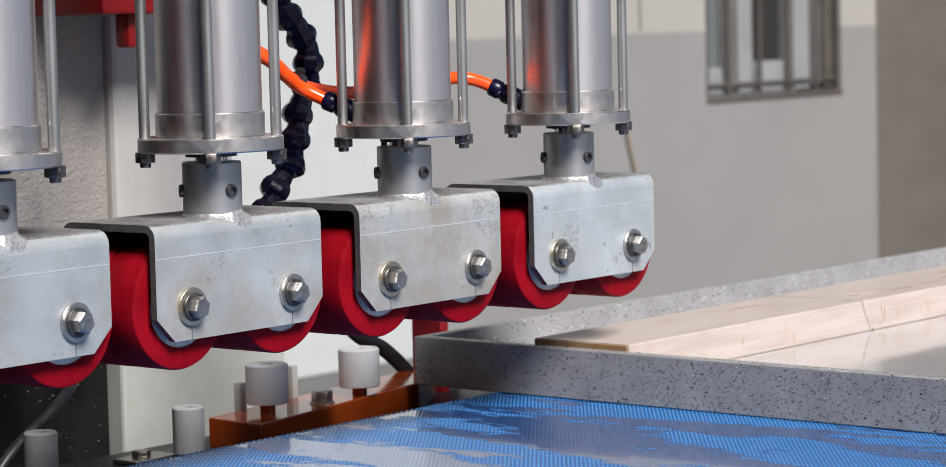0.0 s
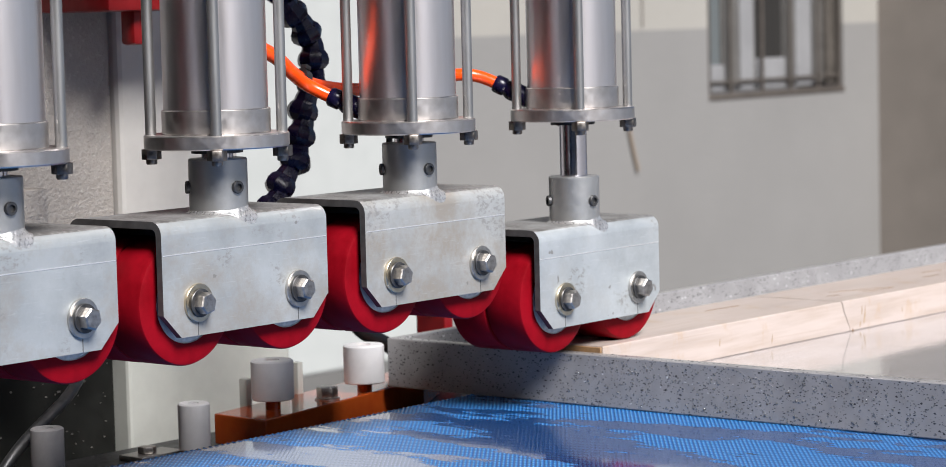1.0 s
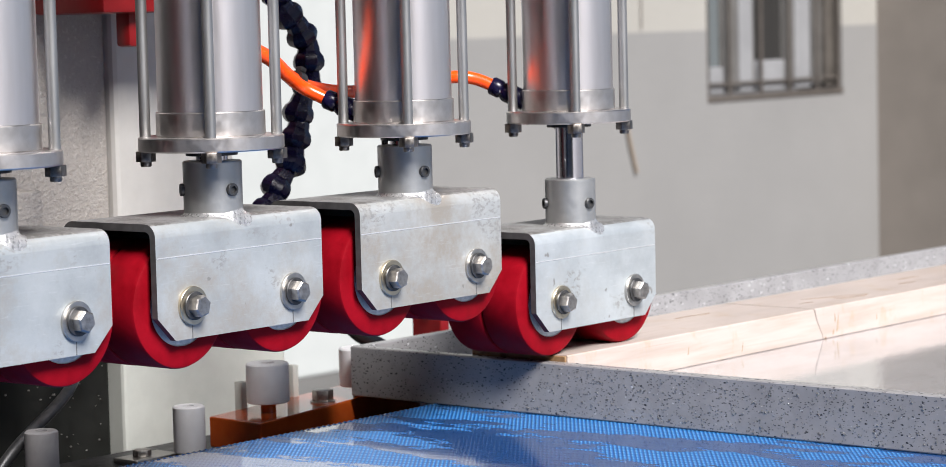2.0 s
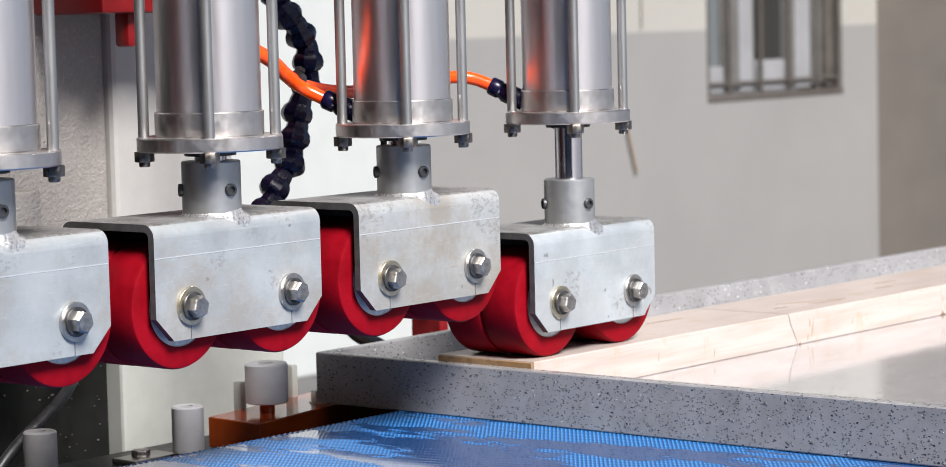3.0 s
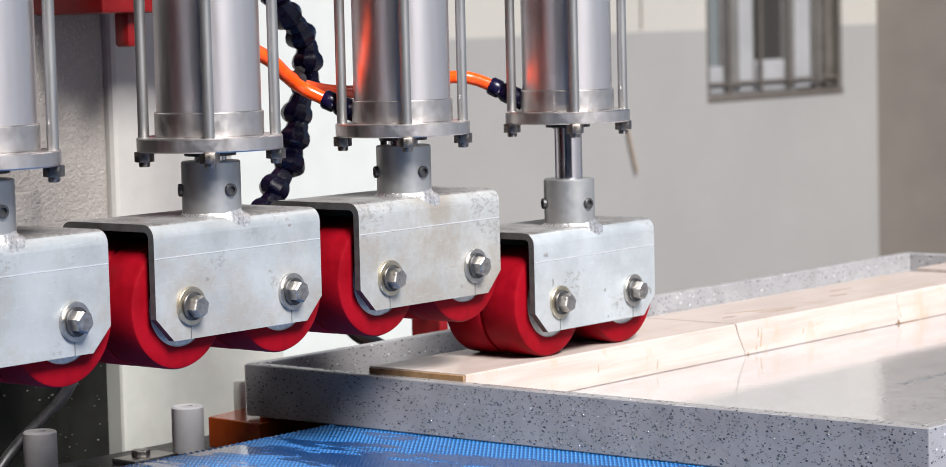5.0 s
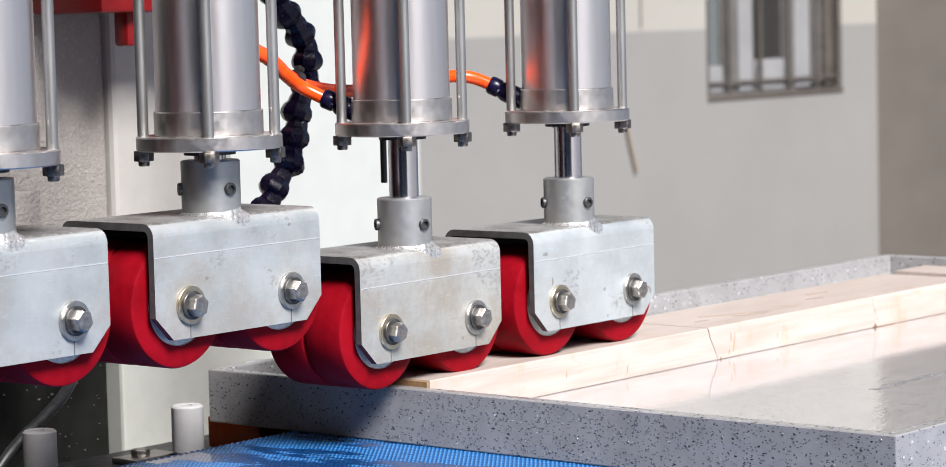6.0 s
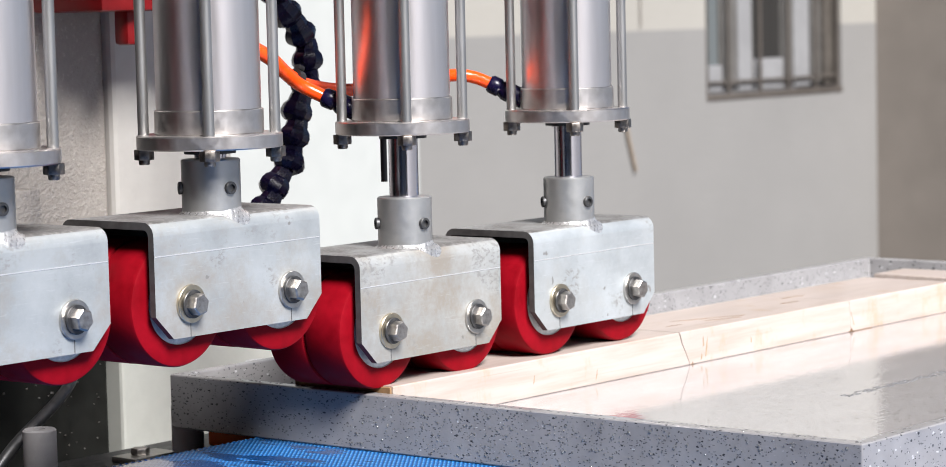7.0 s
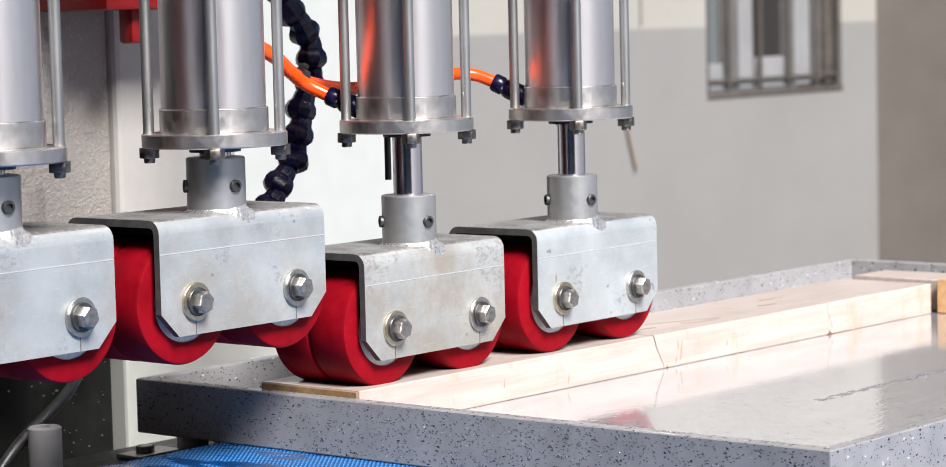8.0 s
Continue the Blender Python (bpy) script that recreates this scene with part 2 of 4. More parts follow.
def pine(name, dark, light):
    m, nt, bsdf, co = base_mat(name)
    rnd = nt.nodes.new("ShaderNodeObjectInfo").outputs["Random"]
    off = nt.nodes.new("ShaderNodeVectorMath")
    off.operation = "ADD"
    nt.links.new(co, off.inputs[0])
    nt.links.new(rnd, off.inputs[1])
    co = off.outputs[0]
    grain = noise_tex(nt, scaled(nt, co, (1.5, 22, 22)), 6, 8, 0.6)
    broad = noise_tex(nt, scaled(nt, co, (2, 10, 10)), 2.5, 4)
    col = ramp(nt, grain, [(0.25, dark), (0.55, light), (0.8, tuple(min(1, c * 1.08) for c in light))])
    col = mixed(nt, span(nt, broad, 0, 0.6, 0.48, 0.72), col, tuple(c * 0.80 for c in light))
    blot = span(nt, noise_tex(nt, scaled(nt, co, (9, 5, 5)), 3.5, 5, 0.65), 0, 0.55, 0.56, 0.68)
    col = mixed(nt, blot, col, (light[0] * 0.86, light[1] * 0.72, light[2] * 0.52))
    vein = span(nt, noise_tex(nt, scaled(nt, co, (1.2, 60, 60)), 4, 3, 0.5), 0, 0.3, 0.62, 0.72)
    col = mixed(nt, vein, col, (light[0] * 0.62, light[1] * 0.50, light[2] * 0.38))
    nt.links.new(col, bsdf.inputs["Base Color"])
    nt.links.new(span(nt, grain, 0.3, 0.46), bsdf.inputs["Roughness"])
    bsdf.inputs["Specular IOR Level"].default_value = 0.18
    bsdf.inputs["Coat Weight"].default_value = 0.14
    bsdf.inputs["Coat Roughness"].default_value = 0.06
    bumped(nt, bsdf, grain, 0.08, 0.001)
    return m


def belt_mat():
    """Blue conveyor belt with a fine crossed rib and wet patches."""
    m, nt, bsdf, co = base_mat("ribbed_belt")
    ribs = None
    for rot, fineness in ((52, 88), (-45, 38)):
        mp = nt.nodes.new("ShaderNodeMapping")
        mp.inputs["Rotation"].default_value = (0, 0, radians(rot))
        nt.links.new(co, mp.inputs["Vector"])
        w = nt.nodes.new("ShaderNodeTexWave")
        w.inputs["Scale"].default_value = fineness
        nt.links.new(mp.outputs["Vector"], w.inputs["Vector"])
        if ribs is None:
            ribs = w.outputs["Fac"]
        else:
            mx = nt.nodes.new("ShaderNodeMath")
            mx.operation = "MULTIPLY"
            nt.links.new(ribs, mx.inputs[0])
            nt.links.new(span(nt, w.outputs["Fac"], 0.4, 1.0, 0, 1), mx.inputs[1])
            ribs = mx.outputs[0]
    wet = span(nt, noise_tex(nt, scaled(nt, co, (4.2, 1.3, 1)), 2.3, 9, 0.68), 0, 1, 0.49, 0.515)
    dry = ramp(nt, ribs, [(0.0, (0.005, 0.085, 0.32)), (0.35, (0.012, 0.155, 0.46)), (1.0, (0.12, 0.36, 0.66))])
    wetc = ramp(nt, ribs, [(0.0, (0.002, 0.055, 0.225)), (1.0, (0.004, 0.090, 0.31))])
    nt.links.new(mixed(nt, wet, dry, wetc), bsdf.inputs["Base Color"])
    nt.links.new(span(nt, wet, 0.34, 0.11, 0, 1), bsdf.inputs["Roughness"])
    h = nt.nodes.new("ShaderNodeMath")
    h.operation = "MULTIPLY"
    nt.links.new(ribs, h.inputs[0])
    nt.links.new(span(nt, wet, 1.0, 0.25, 0, 1), h.inputs[1])
    bsdf.inputs["Specular IOR Level"].default_value = 0.45
    nt.links.new(span(nt, wet, 0.1, 1.0, 0, 1), bsdf.inputs["Coat Weight"])
    bsdf.inputs["Coat Roughness"].default_value = 0.06
    bsdf.inputs["Coat IOR"].default_value = 1.4
    bumped(nt, bsdf, h.outputs[0], 0.9, 0.0014)
    return m


def wall_mat():
    """Plaster, grey dado below and off-white above a painted line, with faint stains."""
    m, nt, bsdf, co = base_mat("two_tone_plaster")
    sep = nt.nodes.new("ShaderNodeSeparateXYZ")
    nt.links.new(co, sep.inputs["Vector"])
    edge = span(nt, sep.outputs["Z"], 0, 1, 0.222, 0.226)
    a = noise_tex(nt, co, 0.9, 6)
    grey = ramp(nt, a, [(0.3, (0.180, 0.176, 0.170)), (0.7, (0.210, 0.205, 0.198))])
    pale = ramp(nt, a, [(0.3, (0.265, 0.253, 0.228)), (0.7, (0.31, 0.297, 0.27))])
    nt.links.new(mixed(nt, edge, grey, pale), bsdf.inputs["Base Color"])
    bsdf.inputs["Roughness"].default_value = 0.8
    bumped(nt, bsdf, noise_tex(nt, scaled(nt, co, (1, 1, 4)), 8), 0.25, 0.006)
    return m


M_ZINC = zinc("galvanised_plate", (0.99, 0.975, 0.945), 0.8)
M_ZINC_CLEAN = zinc("clean_galvanised_plate", (1.12, 1.115, 1.10), 0.3)
M_ZINC_TOP = dimmed_top_zinc()
M_ZINC_DULL = zinc("dull_galvanised_plate", (1.02, 0.975, 0.92), 1.0)
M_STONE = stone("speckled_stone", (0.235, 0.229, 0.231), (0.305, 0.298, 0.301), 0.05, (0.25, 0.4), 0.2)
# Tray floor: same wet stone, base colour lightened for the light it catches.
M_STONE_WET_LIT = stone("wet_stone_lit", (0.365, 0.368, 0.388), (0.445, 0.448, 0.468), 0.09, (0.08, 0.2), 1.0)
M_STONE_WET_LIT.node_tree.nodes["Principled BSDF"].inputs["Coat Roughness"].default_value = 0.02
M_BELT, M_WALL = belt_mat(), wall_mat()
M_PINE = pine("pale_pine", (0.40, 0.322, 0.270), (0.495, 0.421, 0.385))
M_PINE_END = pine("brown_end_grain", (0.16, 0.10, 0.055), (0.28, 0.18, 0.10))
M_PINE_WARM = pine("orange_pine", (0.50, 0.28, 0.13), (0.62, 0.38, 0.19))
M_GLASS, _nt, _b, _c = base_mat("window_glass")
_b.inputs["Base Color"].default_value = (0.028, 0.027, 0.026, 1)
_b.inputs["Roughness"].default_value = 0.12
_b.inputs["Specular IOR Level"].default_value = 0.25

# Left pane: the sky's reflection is painted into the base colour.
M_GLASS_SKY, _nt, _b, _c = base_mat("window_glass_sky_tone")
_b.inputs["Base Color"].default_value = (0.105, 0.118, 0.122, 1)
_b.inputs["Roughness"].default_value = 0.15
M_WATER, _nt, _b, _c = base_mat("water")
_b.inputs["Base Color"].default_value = (0.45, 0.455, 0.46, 1)
_b.inputs["Roughness"].default_value = 0.04
_b.inputs["IOR"].default_value = 1.33
_b.inputs["Transmission Weight"].default_value = 0.75
M_STREAK = pine("brown_grain", (0.24, 0.165, 0.095), (0.38, 0.28, 0.18))
M_KNOT = pine("dark_knot", (0.10, 0.06, 0.035), (0.26, 0.16, 0.09))


# ---- mesh helpers ----
def box(bm, x0, x1, y0, y1, z0, z1, bevel=0.0, segs=2):
    m = Matrix.LocRotScale(((x0 + x1) / 2, (y0 + y1) / 2, (z0 + z1) / 2), None, (x1 - x0, y1 - y0, z1 - z0))
    vs = bmesh.ops.create_cube(bm, size=1, matrix=m)["verts"]
    if bevel:
        es = list({e for v in vs for e in v.link_edges})
        bmesh.ops.bevel(bm, geom=es, offset=bevel, segments=segs, affect="EDGES", profile=0.5)


def lathe(bm, prof, m=None, segs=32):
    """A solid of revolution about z from (radius, height) pairs, closed at both ends."""
    m = m or Matrix()
    rings = []
    for r, h in prof:
        if r < 1e-6:
            rings.append([bm.verts.new(m @ Vector((0, 0, h)))])
        else:
            rings.append([bm.verts.new(m @ Vector((r * math.cos(2 * math.pi * k / segs), r * math.sin(2 * math.pi * k / segs), h))) for k in range(segs)])
    for a, b in zip(rings, rings[1:]):
        for k in range(segs):
            j = (k + 1) % segs
            q = [a[k % len(a)], a[j % len(a)], b[j % len(b)], b[k % len(b)]]
            q = [v for i, v in enumerate(q) if v not in q[:i]]
            if len(q) > 2:
                bm.faces.new(q)
    for ring, flip in ((rings[0], True), (rings[-1], False)):
        if len(ring) > 2:
            bm.faces.new(ring[::-1] if flip else ring)


def tube(bm, pts, r, segs=12, close=True):
    """A round tube along points, smoothed by Catmull-Rom."""
    pts = [Vector(p) for p in pts]
    line = []
    ext = [2 * pts[0] - pts[1], *pts, 2 * pts[-1] - pts[-2]]
    for i in range(1, len(ext) - 2):
        a, b, c, d = ext[i - 1:i + 3]
        for k in range(8):
            t = k / 8
            line.append(0.5 * (2 * b + (c - a) * t + (2 * a - 5 * b + 4 * c - d) * t * t + (3 * b - a - 3 * c + d) * t ** 3))
    line.append(pts[-1])
    side, rings = Vector((0.3, 0.2, 0.9)), []
    for i, p in enumerate(line):
        way = (line[min(i + 1, len(line) - 1)] - line[max(i - 1, 0)]).normalized()
        u = (side - way * side.dot(way)).normalized()
        w = way.cross(u)
        side = u
        rings.append([bm.verts.new(p + r * (math.cos(2 * math.pi * k / segs) * u + math.sin(2 * math.pi * k / segs) * w)) for k in range(segs)])
    for a, b in zip(rings, rings[1:]):
        for k in range(segs):
            j = (k + 1) % segs
            bm.faces.new((a[k], a[j], b[j], b[k]))
    bm.faces.new(rings[0][::-1])
    bm.faces.new(rings[-1])


def prism(bm, loop, axis, a, b, bevel=0.0):
    """A polygon of (u, v) pairs pushed along an axis from a to b."""
    def at(u, v, w):
        return {"x": (w, u, v), "y": (u, w, v), "z": (u, v, w)}[axis]
    n = len(loop)
    lo = [bm.verts.new(at(u, v, a)) for u, v in loop]
    hi = [bm.verts.new(at(u, v, b)) for u, v in loop]
    fs = [bm.faces.new(lo[::-1]), bm.faces.new(hi)]
    for k in range(n):
        j = (k + 1) % n
        fs.append(bm.faces.new((lo[k], lo[j], hi[j], hi[k])))
    bmesh.ops.recalc_face_normals(bm, faces=fs)
    if bevel:
        bmesh.ops.bevel(bm, geom=list({e for f in fs for e in f.edges}), offset=bevel, segments=2, affect="EDGES", profile=0.5)


def hexagon(r, turn=0):
    return [(r * math.cos(turn + k * math.pi / 3), r * math.sin(turn + k * math.pi / 3)) for k in range(6)]


PLANAR = {"stone_tray", "plank", "end_grain", "cross_board", "wood_offcut", "channel", "bar", "block", "post", "base", "lower_body", "beam",
          "side_plate", "cabinet", "red_post", "plate", "guide_post", "bed", "leg", "side_rail", "wall_panel", "window_frame", "mullion", "shutter", "jamb", "side_panel"}


def mesh_of(name, bm, material, smooth=34):
    bmesh.ops.recalc_face_normals(bm, faces=bm.faces[:])
    me = bpy.data.meshes.new(name)
    bm.to_mesh(me)
    bm.free()
    me.materials.append(material)
    for p in me.polygons:
        p.use_smooth = True
    me.set_sharp_from_angle(angle=radians(smooth))
    if name in PLANAR:
        for p in me.polygons:
            p.use_smooth = p.area < 0.0015
    return me


def part(name, bm, material, parent, label="", m=None):
    ob = new(name, bm if isinstance(bm, bpy.types.Mesh) else mesh_of(name, bm, material))
    ob.parent = parent
    if m is not None:
        ob.matrix_basis = m
    return tagged(ob, label)


def thing(name, bm, material, label, category, m=None, kind="", group=""):
    ob = new(name, mesh_of(name, bm, material) if bm is not None else None)
    if m is not None:
        ob.matrix_basis = m
    return tagged(ob, label, category, group, kind)


# ---- the setting ----
FLOOR = -0.95
BELT_TOP = -0.0517


def setting():
    bm = bmesh.new()
    box(bm, -400, 400, -400, 400, FLOOR - 0.3, FLOOR)
    thing("ground", bm, M_CONCRETE, "grey concrete yard and workshop floor", "floor", kind="structure")
    # Unseen pale sheet, added so the barrels have bright ground to reflect.
    bm = bmesh.new()
    box(bm, -60, 120, -90, -4.9, FLOOR - 0.1, FLOOR + 0.004)
    thing("pavement", bm, M_PALE_GROUND, "unseen pale ground sheet added to brighten the barrels", "pavement", kind="structure")
    # north wall with its window opening
    bm = bmesh.new()
    wx0, wx1, wz0, wz1 = 7.945, 9.05, -0.075, 1.25
    for x0, x1, z0, z1 in ((-2.8, wx0, FLOOR, 3.4), (wx1, 9.36, FLOOR, 3.4), (wx0, wx1, FLOOR, wz0), (wx0, wx1, wz1, 3.4)):
        box(bm, x0, x1, 5.0, 5.25, z0, z1)
    thing("wall_north", bm, M_WALL, "plastered wall, grey below and off-white above", "wall", kind="structure")
    bm = bmesh.new()
    tube(bm, [(7.325, 4.988, -0.12), (7.36, 4.988, -0.24), (7.40, 4.988, -0.36)], 0.008, 8)
    thing("rusty_rod", bm, M_RUST, "thin rusty rod hanging on the plastered wall", "rod")
    bm = bmesh.new()
    box(bm, 9.36, 9.62, 4.3, 5.25, FLOOR, 3.4)
    thing("wall_east", bm, M_EAST, "taupe plastered side wall in shade", "wall", kind="structure")
    bm = bmesh.new()
    tube(bm, [(7.455, 4.988, 0.24), (7.455, 4.988, 1.2), (7.455, 4.988, 2.4)], 0.003, 8)
    thing("wall_pipe", bm, M_EAST, "thin taupe pipe running up the plastered wall", "pipe")
    bm = bmesh.new()
    box(bm, 3.2, 5.86, 4.85, 4.99, FLOOR, 2.6, 0.01)
    thing("wall_panel", bm, M_WHITE, "bright white plastered wall section", "wall", kind="structure")
    # Unseen wall, added to keep fill light from the west low.
    bm = bmesh.new()
    box(bm, -2.8, -2.6, -4.6, 5.0, FLOOR, 3.4)
    thing("wall_west", bm, M_TAUPE, "unseen taupe wall added to darken the west side", "wall", kind="structure")
    # Unseen roof slab, added and sized to control the light on the machine.
    bm = bmesh.new()
    box(bm, -2.6, 2.4, -1.5, 3.0, 2.6, 2.7)
    thing("ceiling", bm, M_CEIL, "unseen roof slab added to hold light off the machine", "ceiling", kind="structure")
    # Unseen wall behind the camera, added to darken what the metal reflects.
    bm = bmesh.new()
    box(bm, -2.8, -1.5, -4.8, -4.6, FLOOR, 3.4)
    thing("wall_south", bm, M_TAUPE, "unseen taupe wall added to darken the side behind the camera", "wall", kind="structure")
    # window
    win = thing("window_1", None, None, "barred window with white frames in a plastered wall", "window", pose(wx0, 5.0, wz0), kind="structure")
    W, H = wx1 - wx0, wz1 - wz0
    bm = bmesh.new()
    for x0, x1, z0, z1 in ((0, 0.02, 0, H), (0.02, 0.17, 0.02, 0.135), (0.30, 0.405, 0.02, H - 0.06), (0.43, 0.66, 0.02, 0.155),
                           (0.755, 0.88, 0.02, H - 0.06), (0.02, W, H - 0.06, H)):
        box(bm, x0, x1, 0.03, 0.08, z0, z1, 0.004, 1)
    part("window_frame", bm, M_FRAME, win)
    for x0, x1, z0, glass in ((0.02, 0.17, 0.135, M_GLASS_SKY), (0.43, 0.66, 0.155, M_GLASS)):
        bm = bmesh.new()
        box(bm, x0, x1, 0.055, 0.063, z0, H - 0.06)
        part("pane", bm, glass, win)
    for x0, x1 in ((0.17, 0.30), (0.405, 0.43), (0.66, 0.755)):
        bm = bmesh.new()
        box(bm, x0, x1, 0.04, 0.07, 0.02, H - 0.06, 0.004, 1)
        part("mullion", bm, M_MULL, win, "grey-brown mullion")
    bm = bmesh.new()
    box(bm, 0.88, 1.01, 0.05, 0.075, 0.02, H - 0.06, 0.004, 1)
    part("shutter", bm, M_MULL, win, "taupe shutter leaf")
    bm = bmesh.new()
    box(bm, 1.01, W, 0.03, 0.07, 0.02, H - 0.06, 0.004, 1)
    part("jamb", bm, M_JAMB, win, "dark brown jamb")
    bm = bmesh.new()
    box(bm, 0.0, W, -0.006, 0.03, -0.016, 0.012, 0.003)
    part("window_sill", bm, M_BAR, win)
    for x in (0.005, 0.175, 0.425, 0.655, 0.89, 1.07):
        bm = bmesh.new()
        box(bm, x, x + 0.013, 0.000, 0.012, 0.012, H)
        part("grille_bar", bm, M_BAR, win)
    for z in (0.055, 0.70):
        bm = bmesh.new()
        box(bm, 0.0, W, 0.0125, 0.022, z, z + 0.012)
        part("grille_rail", bm, M_BAR, win)


# ---- the machine ----
PITCH = 0.2368
R_WHEEL = 0.0512
Z_AXLE = 0.1
HALF = 0.0587
Y_FRONT, Y_BACK = -0.030, 0.0745
Z_TOP = 0.1667
Z_FLANGE = 0.2195


def machine_frame():
    col = thing("machine_column", None, None, "beige hammered-paint steel machine column on a dark base", "machine frame", pose(0.262, 0.40, 0))
    bm = bmesh.new()
    box(bm, 0, 0.165, 0, 0.36, 0.0, 0.8095, 0.006)
    part("post", bm, M_POST_LIT, col, "beige painted post in its lit tone")
    bm = bmesh.new()
    box(bm, -0.20, -0.0005, 0.010, 0.06, 0.0, 0.56, 0.003)
    part("side_panel", bm, M_COLUMN, col)
    bm = bmesh.new()
    box(bm, 0.004, 0.236, 0.004, 0.5, FLOOR, 0.0, 0.004)
    part("base", bm, M_BASE, col, "grey-green painted base")
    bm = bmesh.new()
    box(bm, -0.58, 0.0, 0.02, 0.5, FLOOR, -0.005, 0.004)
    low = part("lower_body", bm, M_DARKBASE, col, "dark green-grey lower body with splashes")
    rng = random.Random(17)
    bm = bmesh.new()
    for k in range(80):
        x, z, q = -0.20 + 0.19 * rng.random() ** 0.7, rng.uniform(-0.16, -0.01), rng.uniform(0.0004, 0.0011) * rng.choice((1, 1, 1, 1.7))
        box(bm, x, x + q * rng.uniform(0.8, 1.8), 0.0188, 0.0205, z, z + q)
    tagged(part("splash_fleck", bm, M_FLECK, low, "pale dried splash flecks"), kind="stuff")
    bm = bmesh.new()
    box(bm, -0.9, 0.9, -0.45, 0.36, 0.81, 0.91, 0.006)
    part("beam", bm, M_COLUMN, col)
    bm = bmesh.new()
    box(bm, -0.20, -0.165, -0.08, 0.0, 0.02, 0.172, 0.002)
    part("side_plate", bm, M_COLUMN, col)
    bm = bmesh.new()
    box(bm, -0.100, 0.04, -0.10, -0.001, 0.332, 0.50, 0.004)
    box(bm, -0.055, -0.035, -0.085, -0.065, 0.300, 0.340, 0.004)
    part("valve_block", bm, M_REDPAINT, col, "dark red painted valve block")


def unseen_side_block():
    # Unseen block added to darken the left; its red post feeds the barrel reflections.
    hs = thing("machine_housing", None, None, "unseen dark block that keeps light off, with a red post", "machine", pose(-1.75, -0.25, FLOOR))
    bm = bmesh.new()
    box(bm, 0, 1.08, 0, 1.4, 0, 1.75, 0.01)
    box(bm, 0, 0.95, -0.35, -0.004, 0, 1.45, 0.01)
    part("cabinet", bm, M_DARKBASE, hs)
    bm = bmesh.new()
    box(bm, 1.085, 1.16, 0.42, 0.70, 0, 1.75, 0.006)
    part("red_post", bm, M_REDPAINT, hs, "red painted post")


def pneumatic_cylinder(i):
    cyl = thing("pneumatic_cylinder", None, None, "bare aluminium pneumatic cylinder with tie rods and round flange", "cylinder",
                pose(i * PITCH, 0, 0), group="press cylinders")
    bm = bmesh.new()
    lathe(bm, [(0.0425, 0.251), (0.0425, 0.806)], segs=64)
    part("barrel", bm, M_ALU, cyl)
    bm = bmesh.new()
    z = Z_FLANGE + 0.0115
    lathe(bm, [(0.0435, z), (0.0442, z + 0.001), (0.0442, 0.2500), (0.0436, 0.2508)], segs=64)
    part("end_cap", bm, M_CAP, cyl)
    bm = bmesh.new()
    lathe(bm, [(0.0580, Z_FLANGE), (0.0590, Z_FLANGE + 0.001), (0.0590, z - 0.001), (0.0580, z)], segs=64)
    part("flange", bm, M_CAP, cyl)
    bm = bmesh.new()
    lathe(bm, [(0.021, Z_FLANGE - 0.0045), (0.021, Z_FLANGE)], segs=40)
    part("rod_seal", bm, M_BLACK, cyl, "black rod seal")
    for k in range(4):
        a = math.pi / 4 + k * math.pi / 2
        x, y = 0.0530 * math.cos(a), 0.0530 * math.sin(a)
        bm = bmesh.new()
        lathe(bm, [(0.0045, z), (0.0045, 0.8095)], Matrix.Translation((x, y, 0)), 16)
        part("tie_rod", bm, M_TIE, cyl)
        bm = bmesh.new()
        prism(bm, [(x + u, y + v) for u, v in hexagon(0.0082, 0.3)], "z", Z_FLANGE - 0.0085, Z_FLANGE, 0.0006)
        lathe(bm, [(0.0040, Z_FLANGE - 0.0125), (0.0046, Z_FLANGE - 0.0115), (0.0046, Z_FLANGE - 0.0085)], Matrix.Translation((x, y, 0)), 14)
        part("nut", bm, M_NUT, cyl)
    return cyl


def bracket_mesh():
    """Inverted channel with bent shoulders and cut lower corners."""
    t, r, L = 0.006, 0.011, 0.0965
    z0, z1 = Z_AXLE - 0.0262, Z_TOP
    outer, inner = [(Y_FRONT, z0)], []
    for k in range(7):
        a = math.pi - k * math.pi / 12
        outer.append((Y_FRONT + r + r * math.cos(a), z1 - r + r * math.sin(a)))
    for k in range(7):
        a = math.pi / 2 - k * math.pi / 12
        outer.append((Y_BACK - r + r * math.cos(a), z1 - r + r * math.sin(a)))
    outer.append((Y_BACK, z0))
    q = r - t
    inner.append((Y_BACK - t, z0))
    for k in range(7):
        a = k * math.pi / 12
        inner.append((Y_BACK - r + q * math.cos(a), z1 - r + q * math.sin(a)))
    for k in range(7):
        a = math.pi / 2 + k * math.pi / 12
        inner.append((Y_FRONT + r + q * math.cos(a), z1 - r + q * math.sin(a)))
    inner.append((Y_FRONT + t, z0))
    bm = bmesh.new()
    prism(bm, outer + inner, "x", -L, L)
    for s in (-1, 1):
        geom = bm.verts[:] + bm.edges[:] + bm.faces[:]
        bmesh.ops.bisect_plane(bm, geom=geom, plane_co=(s * (L - 0.019), 0, z0), plane_no=(s * 1.0, 0, -1.0), clear_outer=True)
        bmesh.ops.holes_fill(bm, edges=[e for e in bm.edges if e.is_boundary])
    return bm


